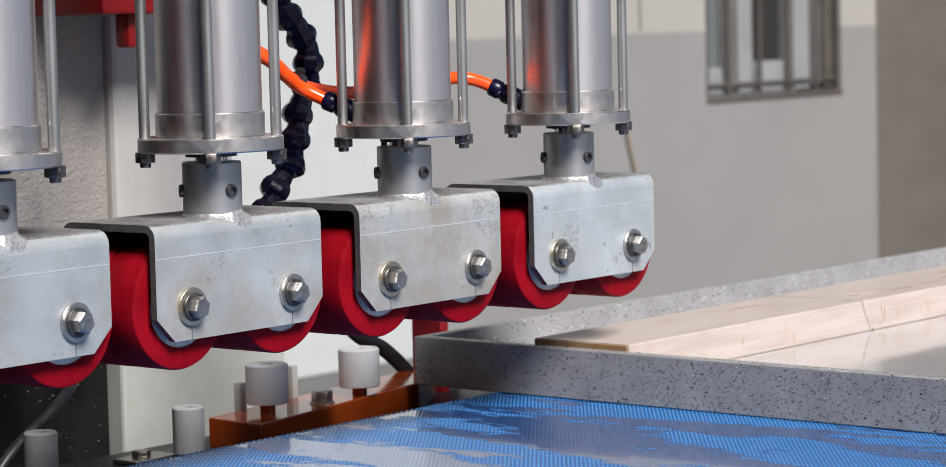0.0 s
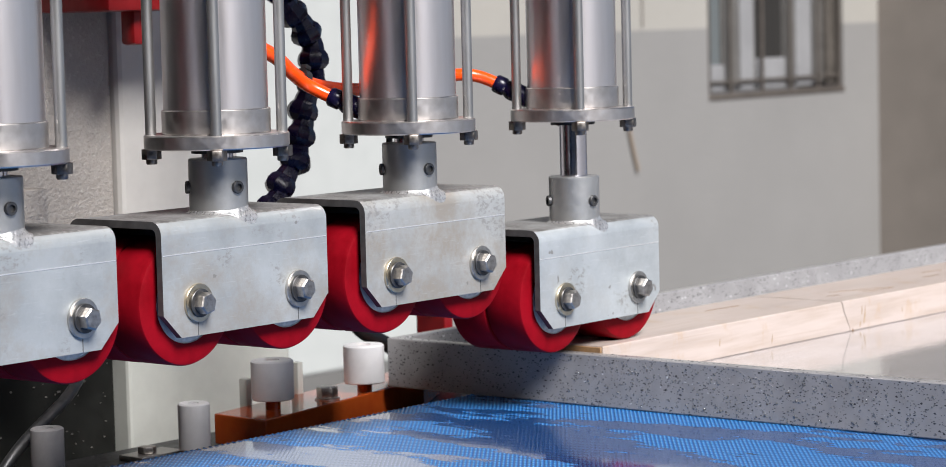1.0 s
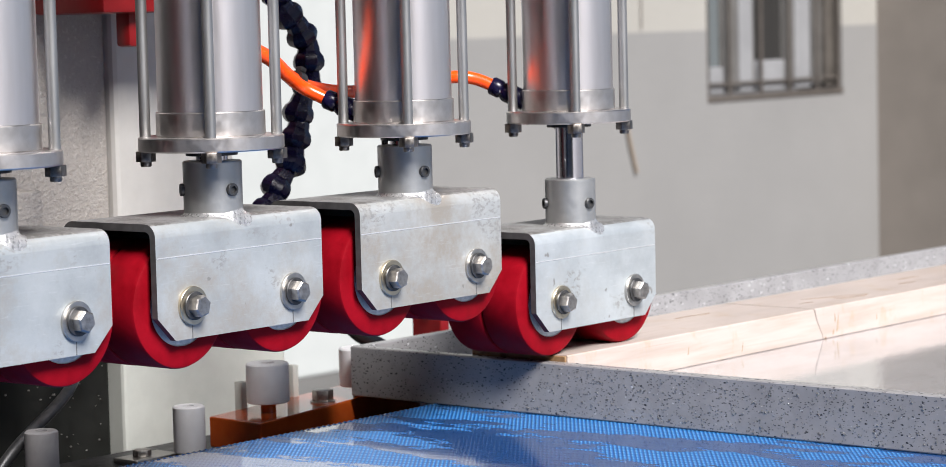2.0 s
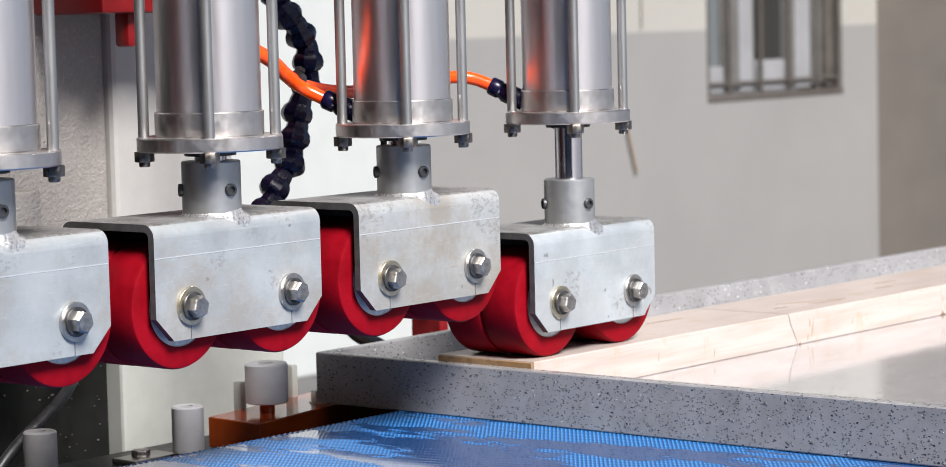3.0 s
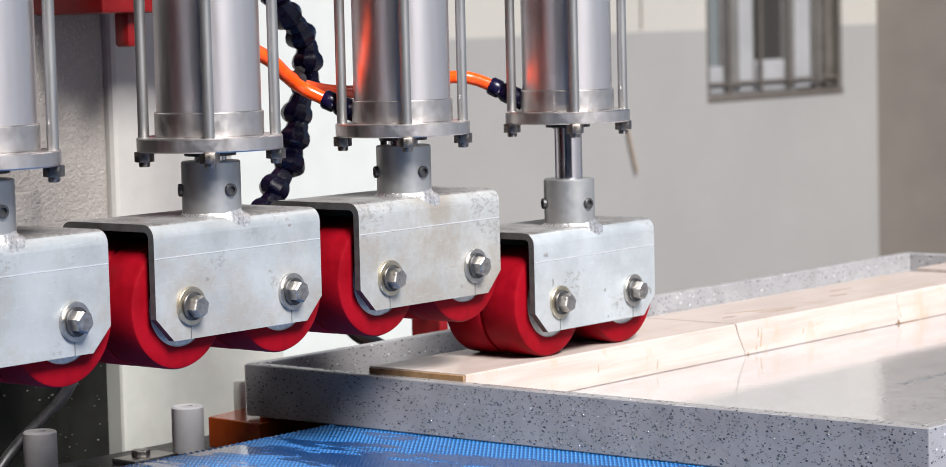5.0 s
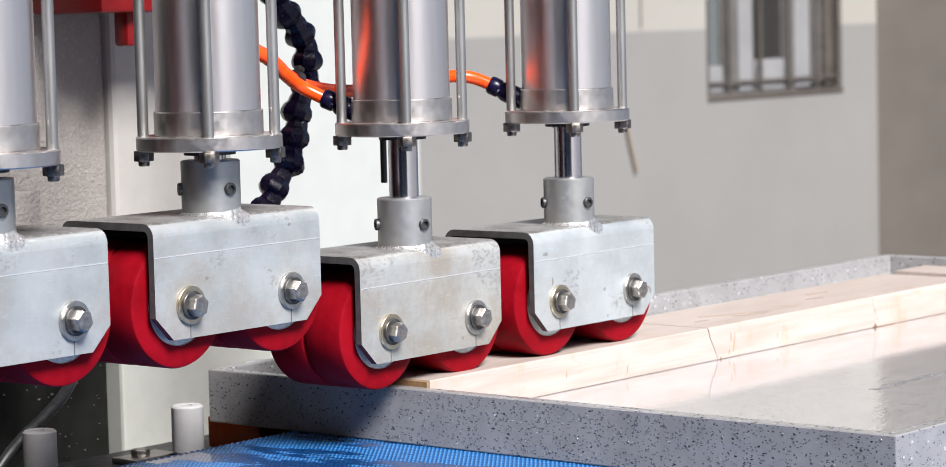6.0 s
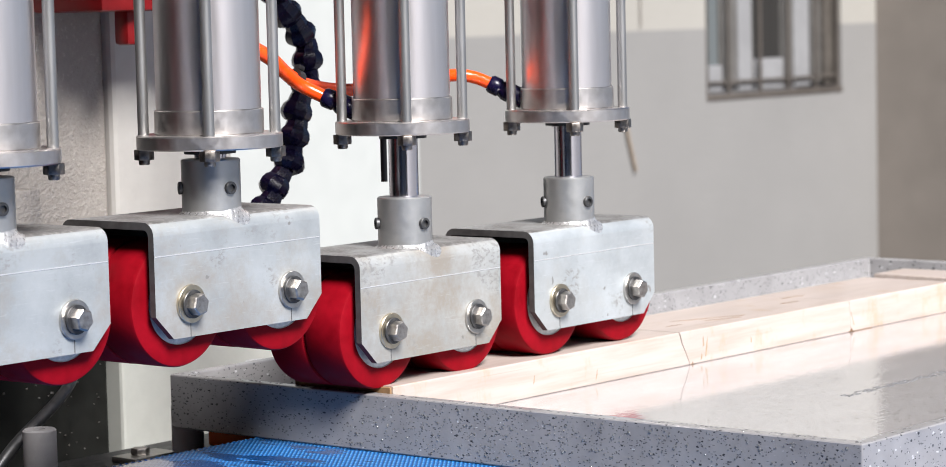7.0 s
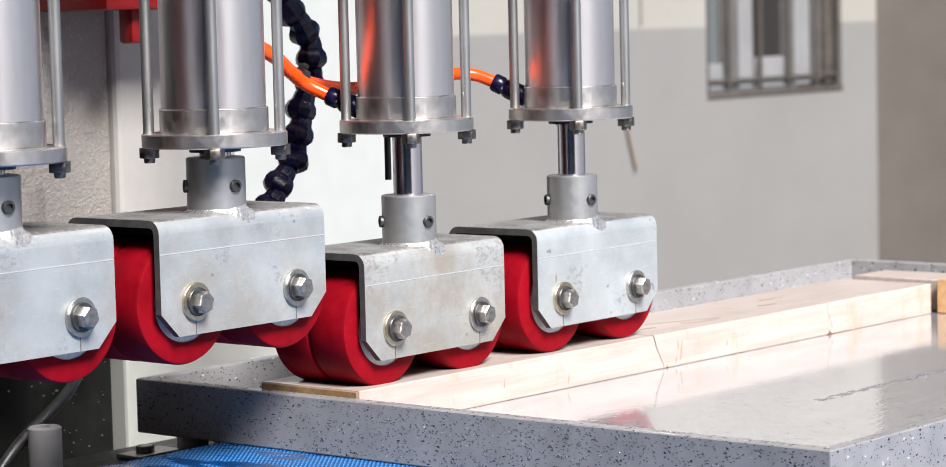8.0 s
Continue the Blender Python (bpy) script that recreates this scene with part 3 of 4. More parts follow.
def roller_parts(unit, x, y, k):
    """One wheel, turning about its own axle."""
    w = 0.0212
    turn = pose(0, 0, 0, -90, 0, 0)
    bm = bmesh.new()
    b, R, q = 0.0035, R_WHEEL, 0.033
    lathe(bm, [(q, -w), (R - b, -w), (R - b * 0.3, -w + b * 0.3), (R, -w + b), (R, w - b), (R - b * 0.3, w - b * 0.3), (R - b, w), (q, w)], turn, 72)
    for f in [f for f in bm.faces if len(f.verts) > 8]:
        bm.faces.remove(f)
    wheel = part("roller", bm, M_RED, unit, m=pose(x, y, Z_AXLE))
    bm = bmesh.new()
    lathe(bm, [(0.011, -w + 0.0008), (0.0325, -w + 0.0008), (0.033, -w), (0.0331, w), (0.0325, w - 0.0008), (0.011, w - 0.0008)], turn, 48)
    for a in range(5):
        c, s = 0.022 * math.cos(a * 1.2566), 0.022 * math.sin(a * 1.2566)
        lathe(bm, [(0.0035, -w - 0.0004), (0.0035, -w + 0.002)], Matrix.Translation((c, 0, s)) @ turn, 10)
    part("hub", bm, M_HUB, wheel, "pale metal wheel hub")
    return wheel


def roller_bracket(i):
    unit = thing("roller_bracket", None, None, "galvanised channel bracket with red polyurethane press rollers on a piston rod", "press roller",
                 pose(i * PITCH, 0, 0), group="press roller brackets")
    yaw = pose(0, 0, 0, 0, 0, 1.2)
    bm = bracket_mesh()
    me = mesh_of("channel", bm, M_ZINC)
    # Cut ends, inside and undersides: dark tone that carries their shade in the colour.
    me.materials.append(M_ZINC_DARK)
    # Top plate: real mottling plus a darker tone standing in for weak top light.
    me.materials.append(M_ZINC_TOP)
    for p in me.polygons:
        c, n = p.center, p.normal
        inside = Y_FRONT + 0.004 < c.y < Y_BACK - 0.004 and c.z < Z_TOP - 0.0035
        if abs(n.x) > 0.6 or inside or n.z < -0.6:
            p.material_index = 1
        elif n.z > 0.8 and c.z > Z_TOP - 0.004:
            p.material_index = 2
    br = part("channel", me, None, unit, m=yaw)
    bm = bmesh.new()
    prism(bm, [(-0.0955, Z_AXLE + 0.0395), (0.0955, Z_AXLE + 0.0402), (0.0955, Z_AXLE + 0.0410), (-0.0955, Z_AXLE + 0.0403)], "y", Y_FRONT - 0.0002, Y_FRONT + 0.001)
    part("scribe_line", bm, M_SCRIBE, br, "scribed layout line")
    for s in (-1, 1):
        bm = bmesh.new()
        box(bm, s * HALF - 0.0004, s * HALF + 0.0004, Y_FRONT - 0.0002, Y_FRONT + 0.001, Z_AXLE - 0.026, Z_AXLE - 0.010)
        part("layout_mark", bm, M_SLIT, unit, m=yaw)
        bm = bmesh.new()
        turn = Matrix.Translation((s * HALF, Y_FRONT, Z_AXLE)) @ pose(0, 0, 0, 90, 0, 0)
        lathe(bm, [(0.0152, 0.0), (0.0154, 0.0004), (0.0154, 0.0023), (0.0150, 0.0028), (0.0075, 0.0028)], turn, 40)
        washer = part("washer", bm, M_BRASS if s < 0 else M_STEEL, unit, "yellowish zinc washer", m=yaw)
        bm = bmesh.new()
        lathe(bm, [(0.0112, 0.0026), (0.0114, 0.0030), (0.0114, 0.0044), (0.0110, 0.0048)], turn, 32)
        part("spring_washer", bm, M_DARKSTEEL, washer, "dark spring washer")
        bm = bmesh.new()
        tw = 0.25 + 0.5 * (s > 0)
        lathe(bm, [(0.0082, 0.0026), (0.0082, 0.0042)], turn, 32)
        hx = bmesh.new()
        prism(hx, hexagon(0.0088, tw), "z", 0.0040, 0.0134, 0.0)
        rim = [e for e in hx.edges if all(v.co.z > 0.012 for v in e.verts)]
        bmesh.ops.bevel(hx, geom=rim, offset=0.0010, segments=1, affect="EDGES")
        hx.transform(turn)
        me = bpy.data.meshes.new("tmp")
        hx.to_mesh(me)
        hx.free()
        bm.from_mesh(me)
        bpy.data.meshes.remove(me)
        part("bolt", bm, M_BOLT, washer, "hexagon bolt head")
        bm = bmesh.new()
        lathe(bm, [(0.0085, -0.105), (0.0085, -0.001)], turn, 20)
        part("axle", bm, M_STEEL, unit, m=yaw)
    # collar with weld and set screws
    bm = bmesh.new()
    zc = Z_TOP + 0.0440
    lathe(bm, [(0.0240, Z_TOP - 0.0045), (0.0240, zc - 0.001), (0.0230, zc), (0.0135, zc)], segs=56)
    collar = part("collar", bm, M_COLLAR, unit)
    bm = bmesh.new()
    rng = random.Random(7)
    rings, n = [], 80
    swell = [rng.uniform(0, 1) for k in range(n)]
    for k in range(n):
        a = 2 * math.pi * k / n
        near = math.exp(-(((math.degrees(a) - 296) / 36) ** 2))
        u = 0.3 * swell[k] + 0.2 * (swell[k - 1] + swell[(k + 1) % n]) + 0.15 * (swell[k - 2] + swell[(k + 2) % n])
        high = 0.0022 + 0.0012 * u + near * (0.0016 + 0.0014 * u)
        wide = 0.0022 + 0.0016 * u + near * (0.0030 + 0.0026 * u)
        row = []
        for d, e in ((-0.0004, 1.0), (0.06, 0.86), (0.20, 0.52), (0.45, 0.26 + 0.12 * u), (0.75, 0.12 + 0.10 * u), (1.0, -0.1)):
            q = 0.0239 + wide * max(d, 0)
            y = max(q * math.sin(a), Y_FRONT + 0.0003)
            dip = max(0.0, Y_FRONT + 0.011 - y)
            fall = 0.011 - math.sqrt(0.011 ** 2 - dip ** 2)
            row.append(bm.verts.new((q * math.cos(a), y, Z_TOP + high * e - fall * max(d, 0.0) ** 0.5)))
        rings.append(row)
    for k in range(n):
        f, g = rings[k], rings[(k + 1) % n]
        for j in range(5):
            bm.faces.new((f[j], f[j + 1], g[j + 1], g[j]))
    part("weld_bead", bm, M_WELD, collar, "rough silvery weld bead")
    for a in (264, 144, 24):
        bm = bmesh.new()
        turn = pose(0, 0, Z_TOP + 0.0210, 0, 0, a) @ pose(0, 0, 0, 0, 90, 0)
        lathe(bm, [(0.0052, 0.0225), (0.0052, 0.0262), (0.0047, 0.0268), (0.0030, 0.0268), (0.0030, 0.0245)], turn, 20)
        part("set_screw", bm, M_DARKSTEEL, collar, "black socket set screw")
    bm = bmesh.new()
    lathe(bm, [(0.0130, Z_TOP + 0.02), (0.0130, 0.36)], segs=40)
    part("piston_rod", bm, M_CHROME, unit, "chromed piston rod")
    wheels = []
    for s in (-1, 1):
        for y in (0.0028, 0.0462):
            v = yaw @ Vector((s * HALF, y, 0))
            wheels.append(roller_parts(unit, v.x, v.y, s))
    return unit, wheels


def press_row():
    first = pneumatic_cylinder(-1)
    for i in (0, 1, 2):
        copy_thing(first, pose(i * PITCH, 0, 0))
    made = []
    unit, wheels = roller_bracket(-1)
    for i in (0, 1, 2):
        c = copy_thing(unit, pose(i * PITCH, 0, 0))
        if i == 1:
            ch = [o for o in c.children if o.name.startswith("channel")][0]
            ch.data = ch.data.copy()
            ch.data.materials[0] = M_ZINC_DULL
            tagged(c, "stained dull galvanised channel bracket with red polyurethane press rollers", "press roller", "press roller brackets")
        if i == 2:
            ch = [o for o in c.children if o.name.startswith("channel")][0]
            ch.data = ch.data.copy()
            ch.data.materials[0] = M_ZINC_CLEAN
            tagged(c, "clean pale galvanised channel bracket with red polyurethane press rollers", "press roller", "press roller brackets")
        made.append((c, [o for o in c.children if o.name.startswith("roller")]))
    return [(unit, wheels)] + made


def conveyor():
    bm = bmesh.new()
    rng = random.Random(3)
    xs = np.arange(-1.0, 3.6001, 0.02)
    y0, y1, top, bot = -0.95, 0.122, 0.0, -0.006
    rows = []
    for k, x in enumerate(xs):
        e = y1 + rng.uniform(-0.0008, 0.0008)
        rows.append([bm.verts.new(v) for v in ((x, y0, bot), (x, y0, top), (x, e, top), (x, e, bot))])
    for a, b in zip(rows, rows[1:]):
        for k in range(4):
            j = (k + 1) % 4
            bm.faces.new((a[k], a[j], b[j], b[k]))
    bm.faces.new(rows[0])
    bm.faces.new(rows[-1][::-1])
    belt = thing("conveyor_belt", bm, M_BELT, "blue ribbed conveyor belt, partly wet", "conveyor belt", pose(0, 0, BELT_TOP))
    bm = bmesh.new()
    for k in range(640):
        x = -1.0 + 0.0072 * k
        vs = [bm.verts.new(v) for v in ((x, y1 - 0.004, 0.0), (x + 0.0050, y1 - 0.004, 0.0), (x + 0.0042, y1 + 0.0026, -0.0008), (x + 0.0010, y1 + 0.0026, -0.0008),
                                        (x + 0.0026, y1 - 0.001, 0.0012))]
        for f in ((0, 1, 4), (1, 2, 4), (2, 3, 4), (3, 0, 4)):
            bm.faces.new([vs[q] for q in f])
    tagged(part("edge_ribs", bm, M_BELT, belt, "ragged rib ends along the belt edge"), kind="stuff")
    fr = thing("conveyor_table", None, None, "dark steel conveyor table under the blue belt", "conveyor", pose(0, 0, 0))
    bm = bmesh.new()
    box(bm, -1.5, 3.7, -0.94, 0.10, BELT_TOP - 0.06, BELT_TOP - 0.0062)
    part("bed", bm, M_DARKSTEEL, fr)
    for x in (-1.2, 0.9, 3.2):
        for y in (-0.85, 0.02):
            bm = bmesh.new()
            box(bm, x, x + 0.08, y, y + 0.08, FLOOR, BELT_TOP - 0.06, 0.003)
            part("leg", bm, M_DARKSTEEL, fr)
    bm = bmesh.new()
    box(bm, -0.6, 1.8, 0.118, 0.335, BELT_TOP - 0.10, -0.0860, 0.002)
    part("side_rail", bm, M_DARKSTEEL, fr)
    return belt


def guide_rollers():
    bar = thing("guide_bar", None, None, "glossy orange painted steel guide bar beside the belt", "machine part", pose(0, 0, 0))
    bm = bmesh.new()
    prism(bm, [(0.254, 0.204), (0.545, 0.258), (0.62, 0.30), (0.62, 0.335), (0.26, 0.279)], "z", -0.0855, -0.0560, 0.0015)
    part("bar", bm, M_ORANGE, bar)
    bm = bmesh.new()
    tr = Matrix.Translation((0.3866, 0.2475, 0))
    lathe(bm, [(0.0125, -0.0561), (0.0125, -0.0545), (0.006, -0.0545)], tr, 28)
    part("washer", bm, M_STEEL, bar)
    bm = bmesh.new()
    prism(bm, [(0.3866 + u, 0.2475 + v) for u, v in hexagon(0.0108, 0.2)], "z", -0.0545, -0.0435, 0.0008)
    part("bolt", bm, M_BOLT, bar)

    def roller(x, y, r, z0, z1, zs, label, stem, sleeve):
        ob = thing("guide_roller", None, None, label, "guide roller", pose(x, y, 0), group="nylon guide rollers")
        bm = bmesh.new()
        lathe(bm, [(r * 0.5, z0), (r - 0.001, z0), (r, z0 + 0.001), (r, z1 - 0.0015), (r - 0.0015, z1), (r * 0.36, z1), (r * 0.36, z1 - 0.004)], segs=48)
        part("nylon_sleeve", bm, sleeve, ob)
        bm = bmesh.new()
        lathe(bm, [(0.0075, zs), (0.0075, z0 + 0.002), (0.005, z0 + 0.002), (0.005, z1 - 0.0015)], segs=20)
        part("stem", bm, stem, ob)

    roller(0.3142, 0.2521, 0.0208, -0.0470, -0.0082, -0.0560, "white nylon guide roller on an orange bar", M_ORANGE, M_NYLON)
    roller(0.4471, 0.2521, 0.0208, -0.0470, -0.0082, -0.0560, "white nylon guide roller on an orange bar", M_ORANGE, M_NYLON)
    roller(0.2010, 0.2455, 0.0150, -0.0790, -0.0350, -0.0860, "slim white nylon guide roller on the side rail", M_DARKSTEEL, M_NYLON)
    # Leftmost roller stands in shade; the grey is put into its nylon colour.
    roller(0.0260, 0.2519, 0.0150, -0.0790, -0.0350, -0.0860, "slim nylon guide roller on the side rail, shade in its grey", M_DARKSTEEL, M_NYLON_SHADED)


def hoses():
    def segment_mesh():
        bm = bmesh.new()
        lathe(bm, [(0.0085, -0.006), (0.0104, 0.000), (0.0112, 0.0055), (0.0142, 0.0095), (0.0156, 0.0145), (0.0150, 0.0190), (0.0120, 0.0225), (0.0090, 0.0245)], segs=8)
        return mesh_of("segment", bm, M_NAVY, 24)
    hose = thing("coolant_hose", None, None, "dark navy jointed plastic coolant hose", "hose", pose(0, 0, 0))
    seg = segment_mesh()
    rng = random.Random(4)
    line = [Vector((x, 0.2, z)) for x, z in ((0.2620, 0.1360), (0.2760, 0.1540), (0.2910, 0.1760), (0.3065, 0.1985), (0.3140, 0.2235), (0.3195, 0.2470),
                                             (0.3310, 0.2700), (0.3300, 0.2965), (0.3140, 0.3190), (0.2930, 0.3370), (0.285, 0.360), (0.285, 0.8105))]
    for a, b in zip(line[:-1], line[1:]):
        q = (a - b).normalized().to_track_quat("Z", "Y").to_matrix().to_4x4()
        if (b - a).length > 0.1:
            bm = bmesh.new()
            tube(bm, [a, (a + b) / 2, b], 0.008)
            part("pipe", bm, M_NAVY, hose)
        else:
            part("segment", seg, M_NAVY, hose, m=Matrix.Translation(b) @ q @ pose(0, 0, 0, rng.uniform(-9, 9), rng.uniform(-9, 9), rng.uniform(0, 45)))
    # air hoses
    for pts, fit_a, fit_b in (
        ([(0.06, 0.09, 0.33), (0.1410, 0.075, 0.2918), (0.1660, 0.075, 0.2760), (0.1880, 0.075, 0.2630), (0.2060, 0.058, 0.2500)], (0.2030, 0.062, 0.2525), (0.2165, 0.036, 0.2400)),
        ([(0.08, 0.10, 0.325), (0.1510, 0.085, 0.2930), (0.1840, 0.085, 0.2720), (0.2100, 0.085, 0.2620), (0.2650, 0.085, 0.2560), (0.3400, 0.088, 0.2600), (0.4010, 0.084, 0.2645), (0.4220, 0.073, 0.2625), (0.4390, 0.060, 0.2540)], (0.4360, 0.0635, 0.2560), (0.4530, 0.036, 0.2400)),
    ):
        h = thing("air_hose", None, None, "bright orange polyurethane air hose with black fitting", "hose", pose(0, 0, 0), group="air hoses")
        bm = bmesh.new()
        tube(bm, pts, 0.0060)
        part("tube", bm, M_HOSE, h)
        bm = bmesh.new()
        a, b = Vector(fit_a), Vector(fit_b)
        q = (b - a).normalized().to_track_quat("Z", "Y").to_matrix().to_4x4()
        n = (b - a).length
        lathe(bm, [(0.0075, 0), (0.0088, 0.002), (0.0088, 0.010), (0.0075, 0.012), (0.0095, 0.016), (0.0095, n)], Matrix.Translation(a) @ q, 20)
        part("fitting", bm, M_NAVY, h, "black push-in fitting")
    tie = thing("hose_clip", None, None, "black plastic clip holding the orange air hoses", "clip", pose(0.1930, 0.0850, 0.2687, 0, 24, 0))
    bm = bmesh.new()
    lathe(bm, [(0.0062, -0.004), (0.0085, -0.004), (0.0085, 0.004), (0.0062, 0.004)], pose(0, 0, 0, 0, 90, 0), 20)
    part("band", bm, M_BLACK, tie)
    bm = bmesh.new()
    box(bm, -0.0035, 0.0035, -0.004, 0.003, 0.0080, 0.0125, 0.001)
    part("catch", bm, M_BLACK, tie)
    bm = bmesh.new()
    tube(bm, [(0.53, 0.36, 0.02), (0.5516, 0.35, -0.0113), (0.5846, 0.34, -0.0311), (0.615, 0.33, -0.0633), (0.62, 0.32, -0.09)], 0.008)
    thing("cable", bm, M_BLACK, "black rubber cable curving down behind the tray", "cable")
    bm = bmesh.new()
    tube(bm, [(-0.02, 0.28, -0.09), (0.0203, 0.28, -0.0525), (0.1008, 0.30, -0.0136), (0.18, 0.36, 0.02), (0.26, 0.404, 0.03)], 0.0055)
    thing("grey_tube", bm, M_DARKSTEEL, "dull grey tube slanting down from the column", "tube")


def small_machine_parts():
    cl = thing("rail_clamp", None, None, "small bright metal clamp bolted on the side rail", "machine part", pose(0.172, 0.2755, -0.0858))
    bm = bmesh.new()
    box(bm, -0.026, 0.030, -0.016, 0.016, 0, 0.005, 0.001)
    part("plate", bm, M_STEEL, cl)
    bm = bmesh.new()
    prism(bm, [(u - 0.004, v) for u, v in hexagon(0.009, 0.4)], "z", 0.005, 0.0115, 0.0008)
    part("bolt", bm, M_BOLT, cl)
    for x, y, z1 in ((0.318, 0.292, -0.030), (0.400, 0.300, -0.024)):
        bm = bmesh.new()
        box(bm, x - 0.004, x + 0.004, y - 0.004, y + 0.006, -0.0857, z1, 0.001)
        thing("guide_post", bm, M_BASE, "thin grey-green painted post behind a guide roller", "machine part", group="guide posts")
    bm = bmesh.new()
    tube(bm, [(0.2671, 0.05, 0.1735), (0.2671, 0.05, 0.20), (0.2671, 0.05, Z_FLANGE)], 0.0030)
    thing("drain_tube", bm, M_BLACK, "short black tube hanging under a cylinder flange", "tube")
    bl = thing("stop_block", None, None, "small dark red painted stop block with a bolt", "machine part", pose(0.66, 0.335, 0))
    bm = bmesh.new()
    box(bm, -0.002, 0.012, -0.012, 0.03, -0.086, -0.006, 0.002)
    part("block", bm, M_REDPAINT, bl)
    bm = bmesh.new()
    box(bm, 0.0122, 0.040, -0.004, 0.03, -0.086, -0.034, 0.003)
    part("foot", bm, M_DARKSTEEL, bl, "dark steel foot")
    bm = bmesh.new()
    lathe(bm, [(0.006, 0.0), (0.006, 0.006), (0.004, 0.008), (0, 0.0085)], segs=16)
    part("bolt", bm, M_BOLT, bl)


TRAY_X, TRAY_Y, TRAY_TOP = 0.5080, 0.2309, -0.0018
SPEED = 0.0488


def tray_and_boards():
    L, W, H, lip, deep = 1.224, 0.738, 0.0497, 0.012, 0.0284
    bm = bmesh.new()
    def ring(x0, x1, y0, y1, z):
        return [bm.verts.new(v) for v in ((x0, y0, z), (x1, y0, z), (x1, y1, z), (x0, y1, z))]
    ob_, ot = ring(0, L, -W, 0, -H), ring(0, L, -W, 0, 0)
    it, ib = ring(lip, L - lip, -W + lip, -lip, 0), ring(lip, L - lip, -W + lip, -lip, -deep)
    for ring_ in (ot, it):
        ring_[2].co.z += 0.002
    bm.faces.new(ob_[::-1])
    bm.faces.new(ib)
    for a, b in ((ob_, ot), (ot, it), (it, ib)):
        for k in range(4):
            j = (k + 1) % 4
            bm.faces.new((a[k], a[j], b[j], b[k]))
    bmesh.ops.recalc_face_normals(bm, faces=bm.faces[:])
    bmesh.ops.bevel(bm, geom=[e for e in bm.edges], offset=0.0014, segments=2, affect="EDGES", profile=0.5)
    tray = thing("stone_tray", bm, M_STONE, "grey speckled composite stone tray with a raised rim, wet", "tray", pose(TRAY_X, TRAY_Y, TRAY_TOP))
    tray.data.materials.append(M_STONE_WET_LIT)
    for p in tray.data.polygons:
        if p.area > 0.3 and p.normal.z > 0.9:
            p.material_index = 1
    rng = random.Random(11)
    x = 0.36
    while x < 0.80:
        n = rng.uniform(0.004, 0.012)
        bm = bmesh.new()
        for y in (-0.5060, -0.5020, -0.4975):
            if rng.random() < 0.8:
                box(bm, x, x + n, y, y + rng.uniform(0.0012, 0.0026), -deep - 0.0005, -deep + 0.0003)
        if len(bm.verts):
            part("printed_mark", bm, M_FAINT, tray, "faint dark printed mark")
        x += n + rng.uniform(0.001, 0.006)
    tb = bmesh.new()
    bmesh.ops.create_icosphere(tb, subdivisions=2, radius=1)
    ball = [v.co.copy() for v in tb.verts]
    tris = [[v.index for v in f.verts] for f in tb.faces]
    tb.free()
    spots = []
    for k in range(760):
        u, v = 0.15 + (W - 0.16) * rng.random() ** 0.9, rng.uniform(0.002, H - 0.003)
        if u < 0.22 and rng.random() < 0.6:
            continue
        q = rng.uniform(0.0004, 0.00085) * rng.choice((1.0, 1.0, 1.0, 1.0, 1.3, 1.6))
        spots.append(Matrix.LocRotScale((-0.0001, -u, -v), Euler((rng.uniform(-0.5, 0.5), 0, 0)), (q * 0.36, q, q * rng.uniform(0.9, 1.3))))
    for k in range(130):
        u, q = rng.uniform(0.0, W), rng.uniform(0.0006, 0.0013)
        spots.append(Matrix.LocRotScale((rng.uniform(0.002, 0.010), -u, 0), None, (q, q * rng.uniform(1, 1.6), q * 0.35)))
    pts = [m @ p for m in spots for p in ball]
    me = bpy.data.meshes.new("water_beading")
    me.from_pydata(pts, [], [[i + k * len(ball) for i in f] for k in range(len(spots)) for f in tris])
    me.materials.append(M_WATER)
    for p in me.polygons:
        p.use_smooth = True
    tagged(part("water_beading", me, None, tray, "small clear water drops"), kind="stuff")
    zf, zt = TRAY_TOP - deep, 0.0040
    board = thing("wooden_board", None, None, "pale pine board in butted lengths lying in a stone tray", "board", pose(TRAY_X, 0, zf))
    h = zt - zf
    yb, yn = 0.0850, -0.030
    cuts = [(0.0150, 0.0150, 0.0), (0.4590, 0.4425, 0.0014), (0.7630, 0.7585, 0.0004), (0.9770, 0.9770, 0.0)]
    rng = random.Random(21)
    edges = []
    for low, high, jag in cuts:
        zs = (0.0, 0.0045, 0.0085, 0.0140, 0.0175, 0.0230, 0.0285, h)
        edges.append([(low + (high - low) * z / h + (rng.uniform(-jag, jag) if 0 < k < 7 else 0), z, jag) for k, z in enumerate(zs)])
    for left, right in zip(edges, edges[1:]):
        bm = bmesh.new()
        loop = [(x + (0.0002 if q else 0), z) for x, z, q in left] + [(x - q * (0.35 + 0.7 * z / h), z) for x, z, q in reversed(right)]
        prism(bm, loop, "y", yn, yb)
        rim = [e for e in bm.edges if abs(e.verts[0].co.y - e.verts[1].co.y) < 1e-5 and abs(e.verts[0].co.z - e.verts[1].co.z) < 1e-5]
        bmesh.ops.bevel(bm, geom=rim, offset=0.0012, segments=2, affect="EDGES", profile=0.5)
        part("plank", bm, M_PINE, board)
    rng = random.Random(5)
    for x, y, n, a in ((0.51, 0.030, 0.085, -22), (0.535, 0.004, 0.045, -18), (0.475, 0.010, 0.022, -10), (0.700, 0.020, 0.030, -8), (0.740, 0.045, 0.040, -6), (0.30, 0.05, 0.06, -3)):
        bm = bmesh.new()
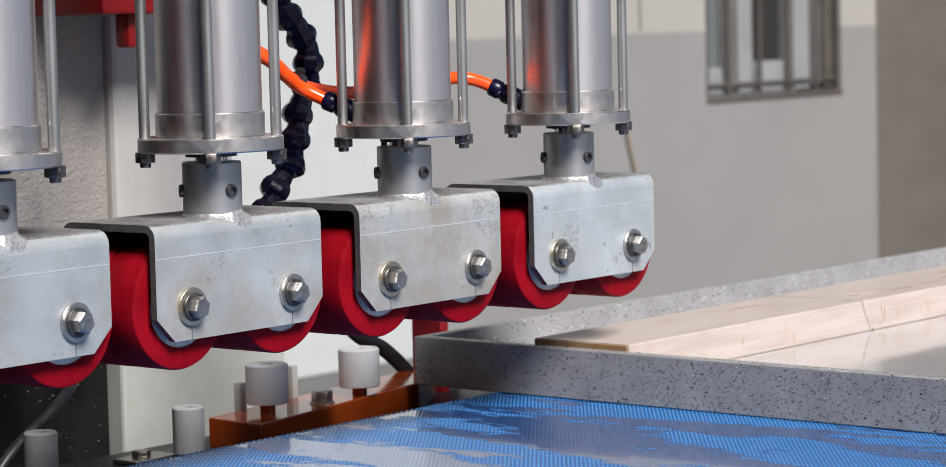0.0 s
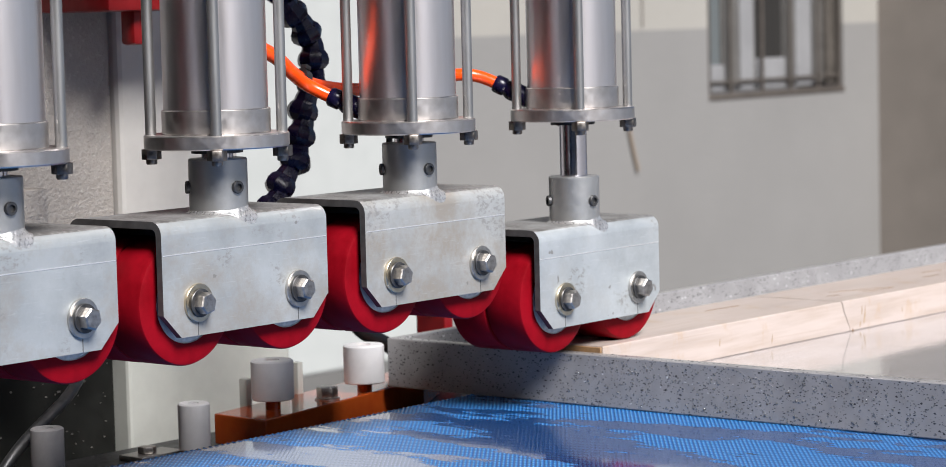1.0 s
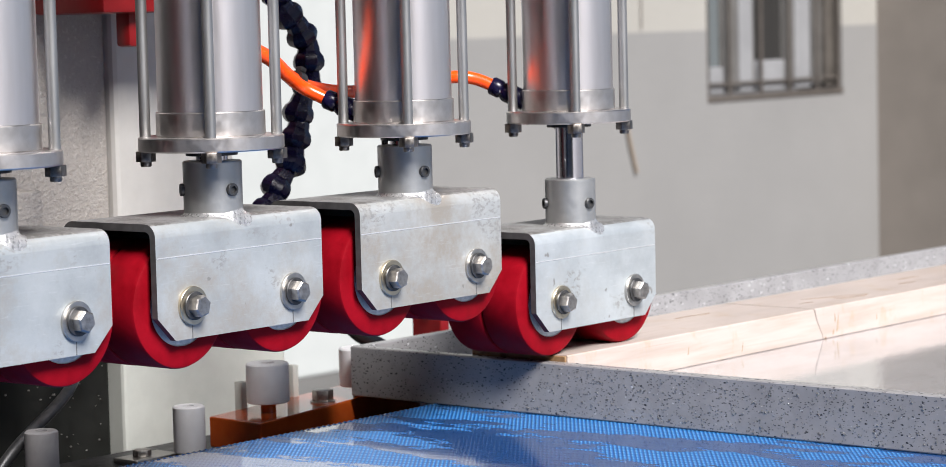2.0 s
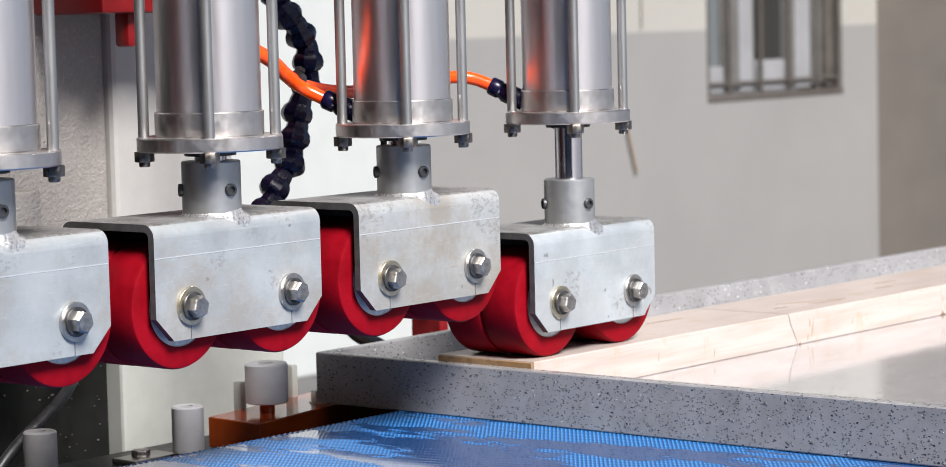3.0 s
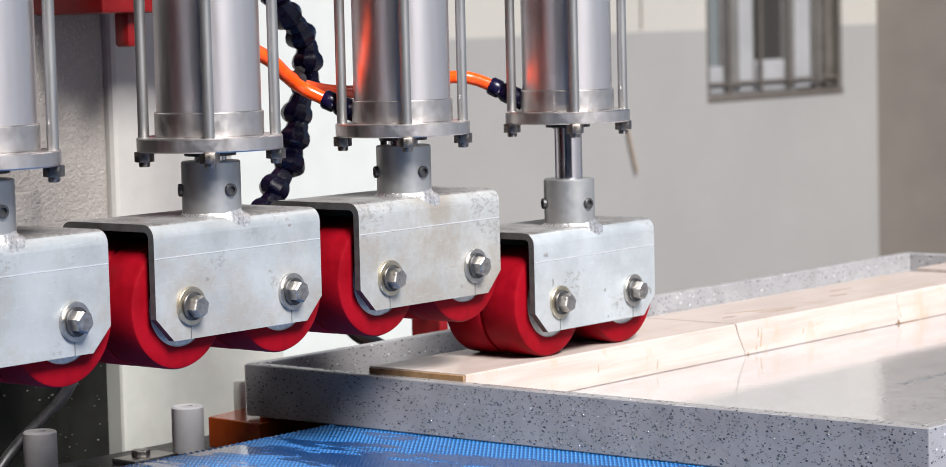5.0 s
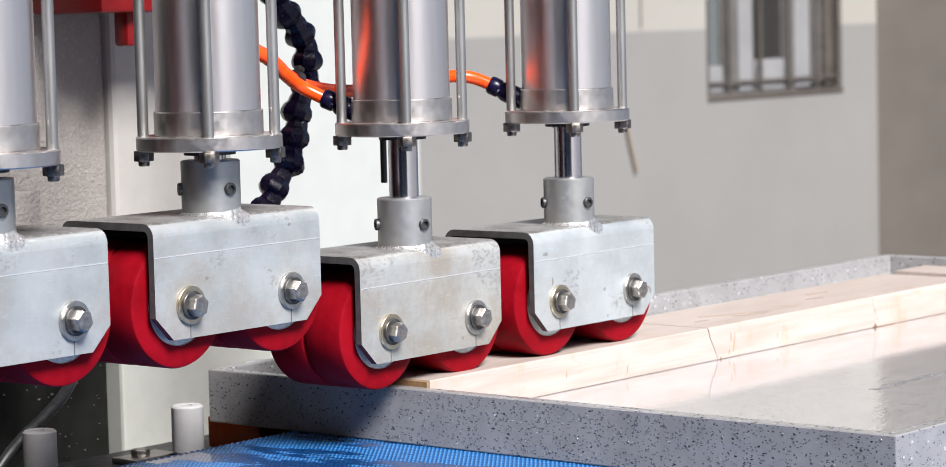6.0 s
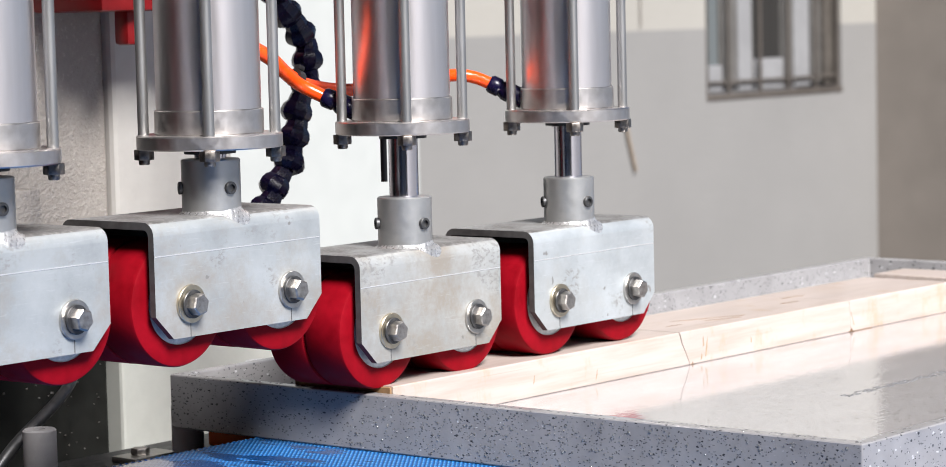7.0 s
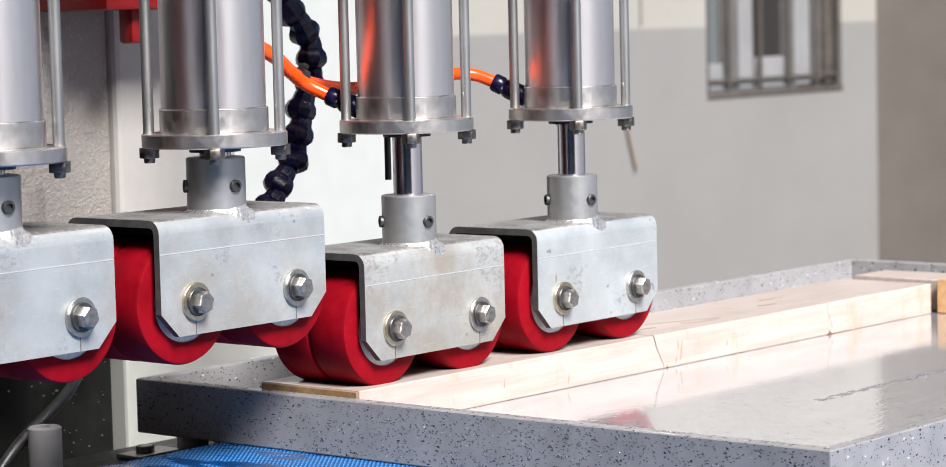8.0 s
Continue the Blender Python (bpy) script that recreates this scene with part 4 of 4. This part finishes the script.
        top = [(x, y)]
        for q in range(1, 8):
            top.append((x + n * q / 8, y + n * q / 8 * math.tan(radians(a)) + rng.uniform(-0.0012, 0.0012) + 0.0007))
        back = [(u, v - rng.uniform(0.0006, 0.0018)) for u, v in top[1:]]
        prism(bm, top + [(x + n, y + n * math.tan(radians(a)))] + back[::-1], "z", h - 0.0006, h + 0.0003)
        part("grain_crack", bm, M_KNOT, board, "dark split in the grain")
    for x, w, t in ((0.7630, 0.007, 0.0020), (0.4640, 0.003, 0.0012)):
        bm = bmesh.new()
        prism(bm, [(x - w, 0.0004), (x + w * 0.7, 0.0004), (x + w * 0.25, t), (x - w * 0.1, t * 2.6), (x - w * 0.35, t)], "y", yn - 0.0003, yn + 0.001)
        part("knot", bm, M_KNOT, board, "dark knot")
    for x, z, n, w, lean in ((0.487, 0.005, 0.020, 0.0012, 0.0030), (0.4835, 0.016, 0.010, 0.0009, -0.001), (0.5685, 0.010, 0.006, 0.0008, 0.0), (0.4790, 0.003, 0.006, 0.0010, 0.001),
                             (0.7680, 0.006, 0.016, 0.0004, -0.006), (0.3050, 0.004, 0.010, 0.0006, 0.002), (0.2100, 0.012, 0.008, 0.0006, 0.001)):
        bm = bmesh.new()
        prism(bm, [(x - w, z), (x + w * 0.6, z + n * 0.1), (x + w + lean * 0.5, z + n * 0.5), (x + lean, z + n), (x - w * 0.7 + lean * 0.6, z + n * 0.6)], "y", yn - 0.0002, yn + 0.001)
        part("grain_streak", bm, M_STREAK, board, "brown streak in the grain")
    bm = bmesh.new()
    box(bm, 0.768, 0.805, yn - 0.0003, yn + 0.001, 0.0001, 0.0007)
    part("edge_split", bm, M_KNOT, board, "dark split along the lower edge")
    bm = bmesh.new()
    box(bm, 0.0125, 0.0148, yn + 0.001, yb - 0.001, 0.001, h - 0.0008, 0.0005, 1)
    part("end_grain", bm, M_PINE_END, board, "dark brown end grain")
    bm = bmesh.new()
    prism(bm, [(0, -0.46), (0.095, -0.46), (0.095, -0.034), (0.0, -0.034)], "z", 0, h + 0.004, 0.0015)
    cross = thing("cross_board", bm, M_PINE_WARM, "warm pine cross board lying in a stone tray", "board", pose(TRAY_X + 0.983, 0, zf))
    bm = bmesh.new()
    box(bm, 0, 0.07, -0.03, 0.085, 0, h + 0.002, 0.0015)
    off = thing("wood_offcut", bm, M_PINE, "short pine offcut lying in a stone tray", "board", pose(TRAY_X + 1.0, 0, zf))
    return [(off, (TRAY_X + 1.0, 0, zf)), (tray, (TRAY_X, TRAY_Y, TRAY_TOP)), (board, (TRAY_X, 0, zf)), (cross, (TRAY_X + 0.983, 0, zf))]


setting()
machine_frame()
unseen_side_block()
ROW = press_row()
BELT = conveyor()
guide_rollers()
hoses()
small_machine_parts()
CARRIED = tray_and_boards() + [(BELT, (0, 0, BELT_TOP))]


def motions():
    for ob, (x, y, z) in CARRIED:
        walk(ob, [(t, pose(x - SPEED * t, y, z)) for t in (0.0, 2.0, 4.0, 6.0, 8.0)])
    for k, (unit, wheels) in enumerate(ROW):
        if k == 3:
            t0, d = 0.28, 0.0446
        elif k == 2:
            t0, d = 5.15, 0.0470
        else:
            continue
        x = (k - 1) * PITCH
        walk(unit, [(0.0, pose(x, 0, 0)), (t0, pose(x, 0, 0)), (t0 + 0.1, pose(x, 0, -0.55 * d)), (t0 + 0.2, pose(x, 0, -d)),
                    (t0 + 0.3, pose(x, 0, -d)), (8.0, pose(x, 0, -d))])
        for w in wheels:
            p = w.matrix_basis.translation.copy()
            rows = [(0.0, pose(*p)), (t0 + 0.2, pose(*p))]
            t = t0 + 0.2
            while t < 8.0:
                t = min(8.0, t + 1.0)
                rows.append((t, pose(*p, 0, math.degrees((t - t0 - 0.2) * SPEED / R_WHEEL), 0)))
            walk(w, rows)


motions()
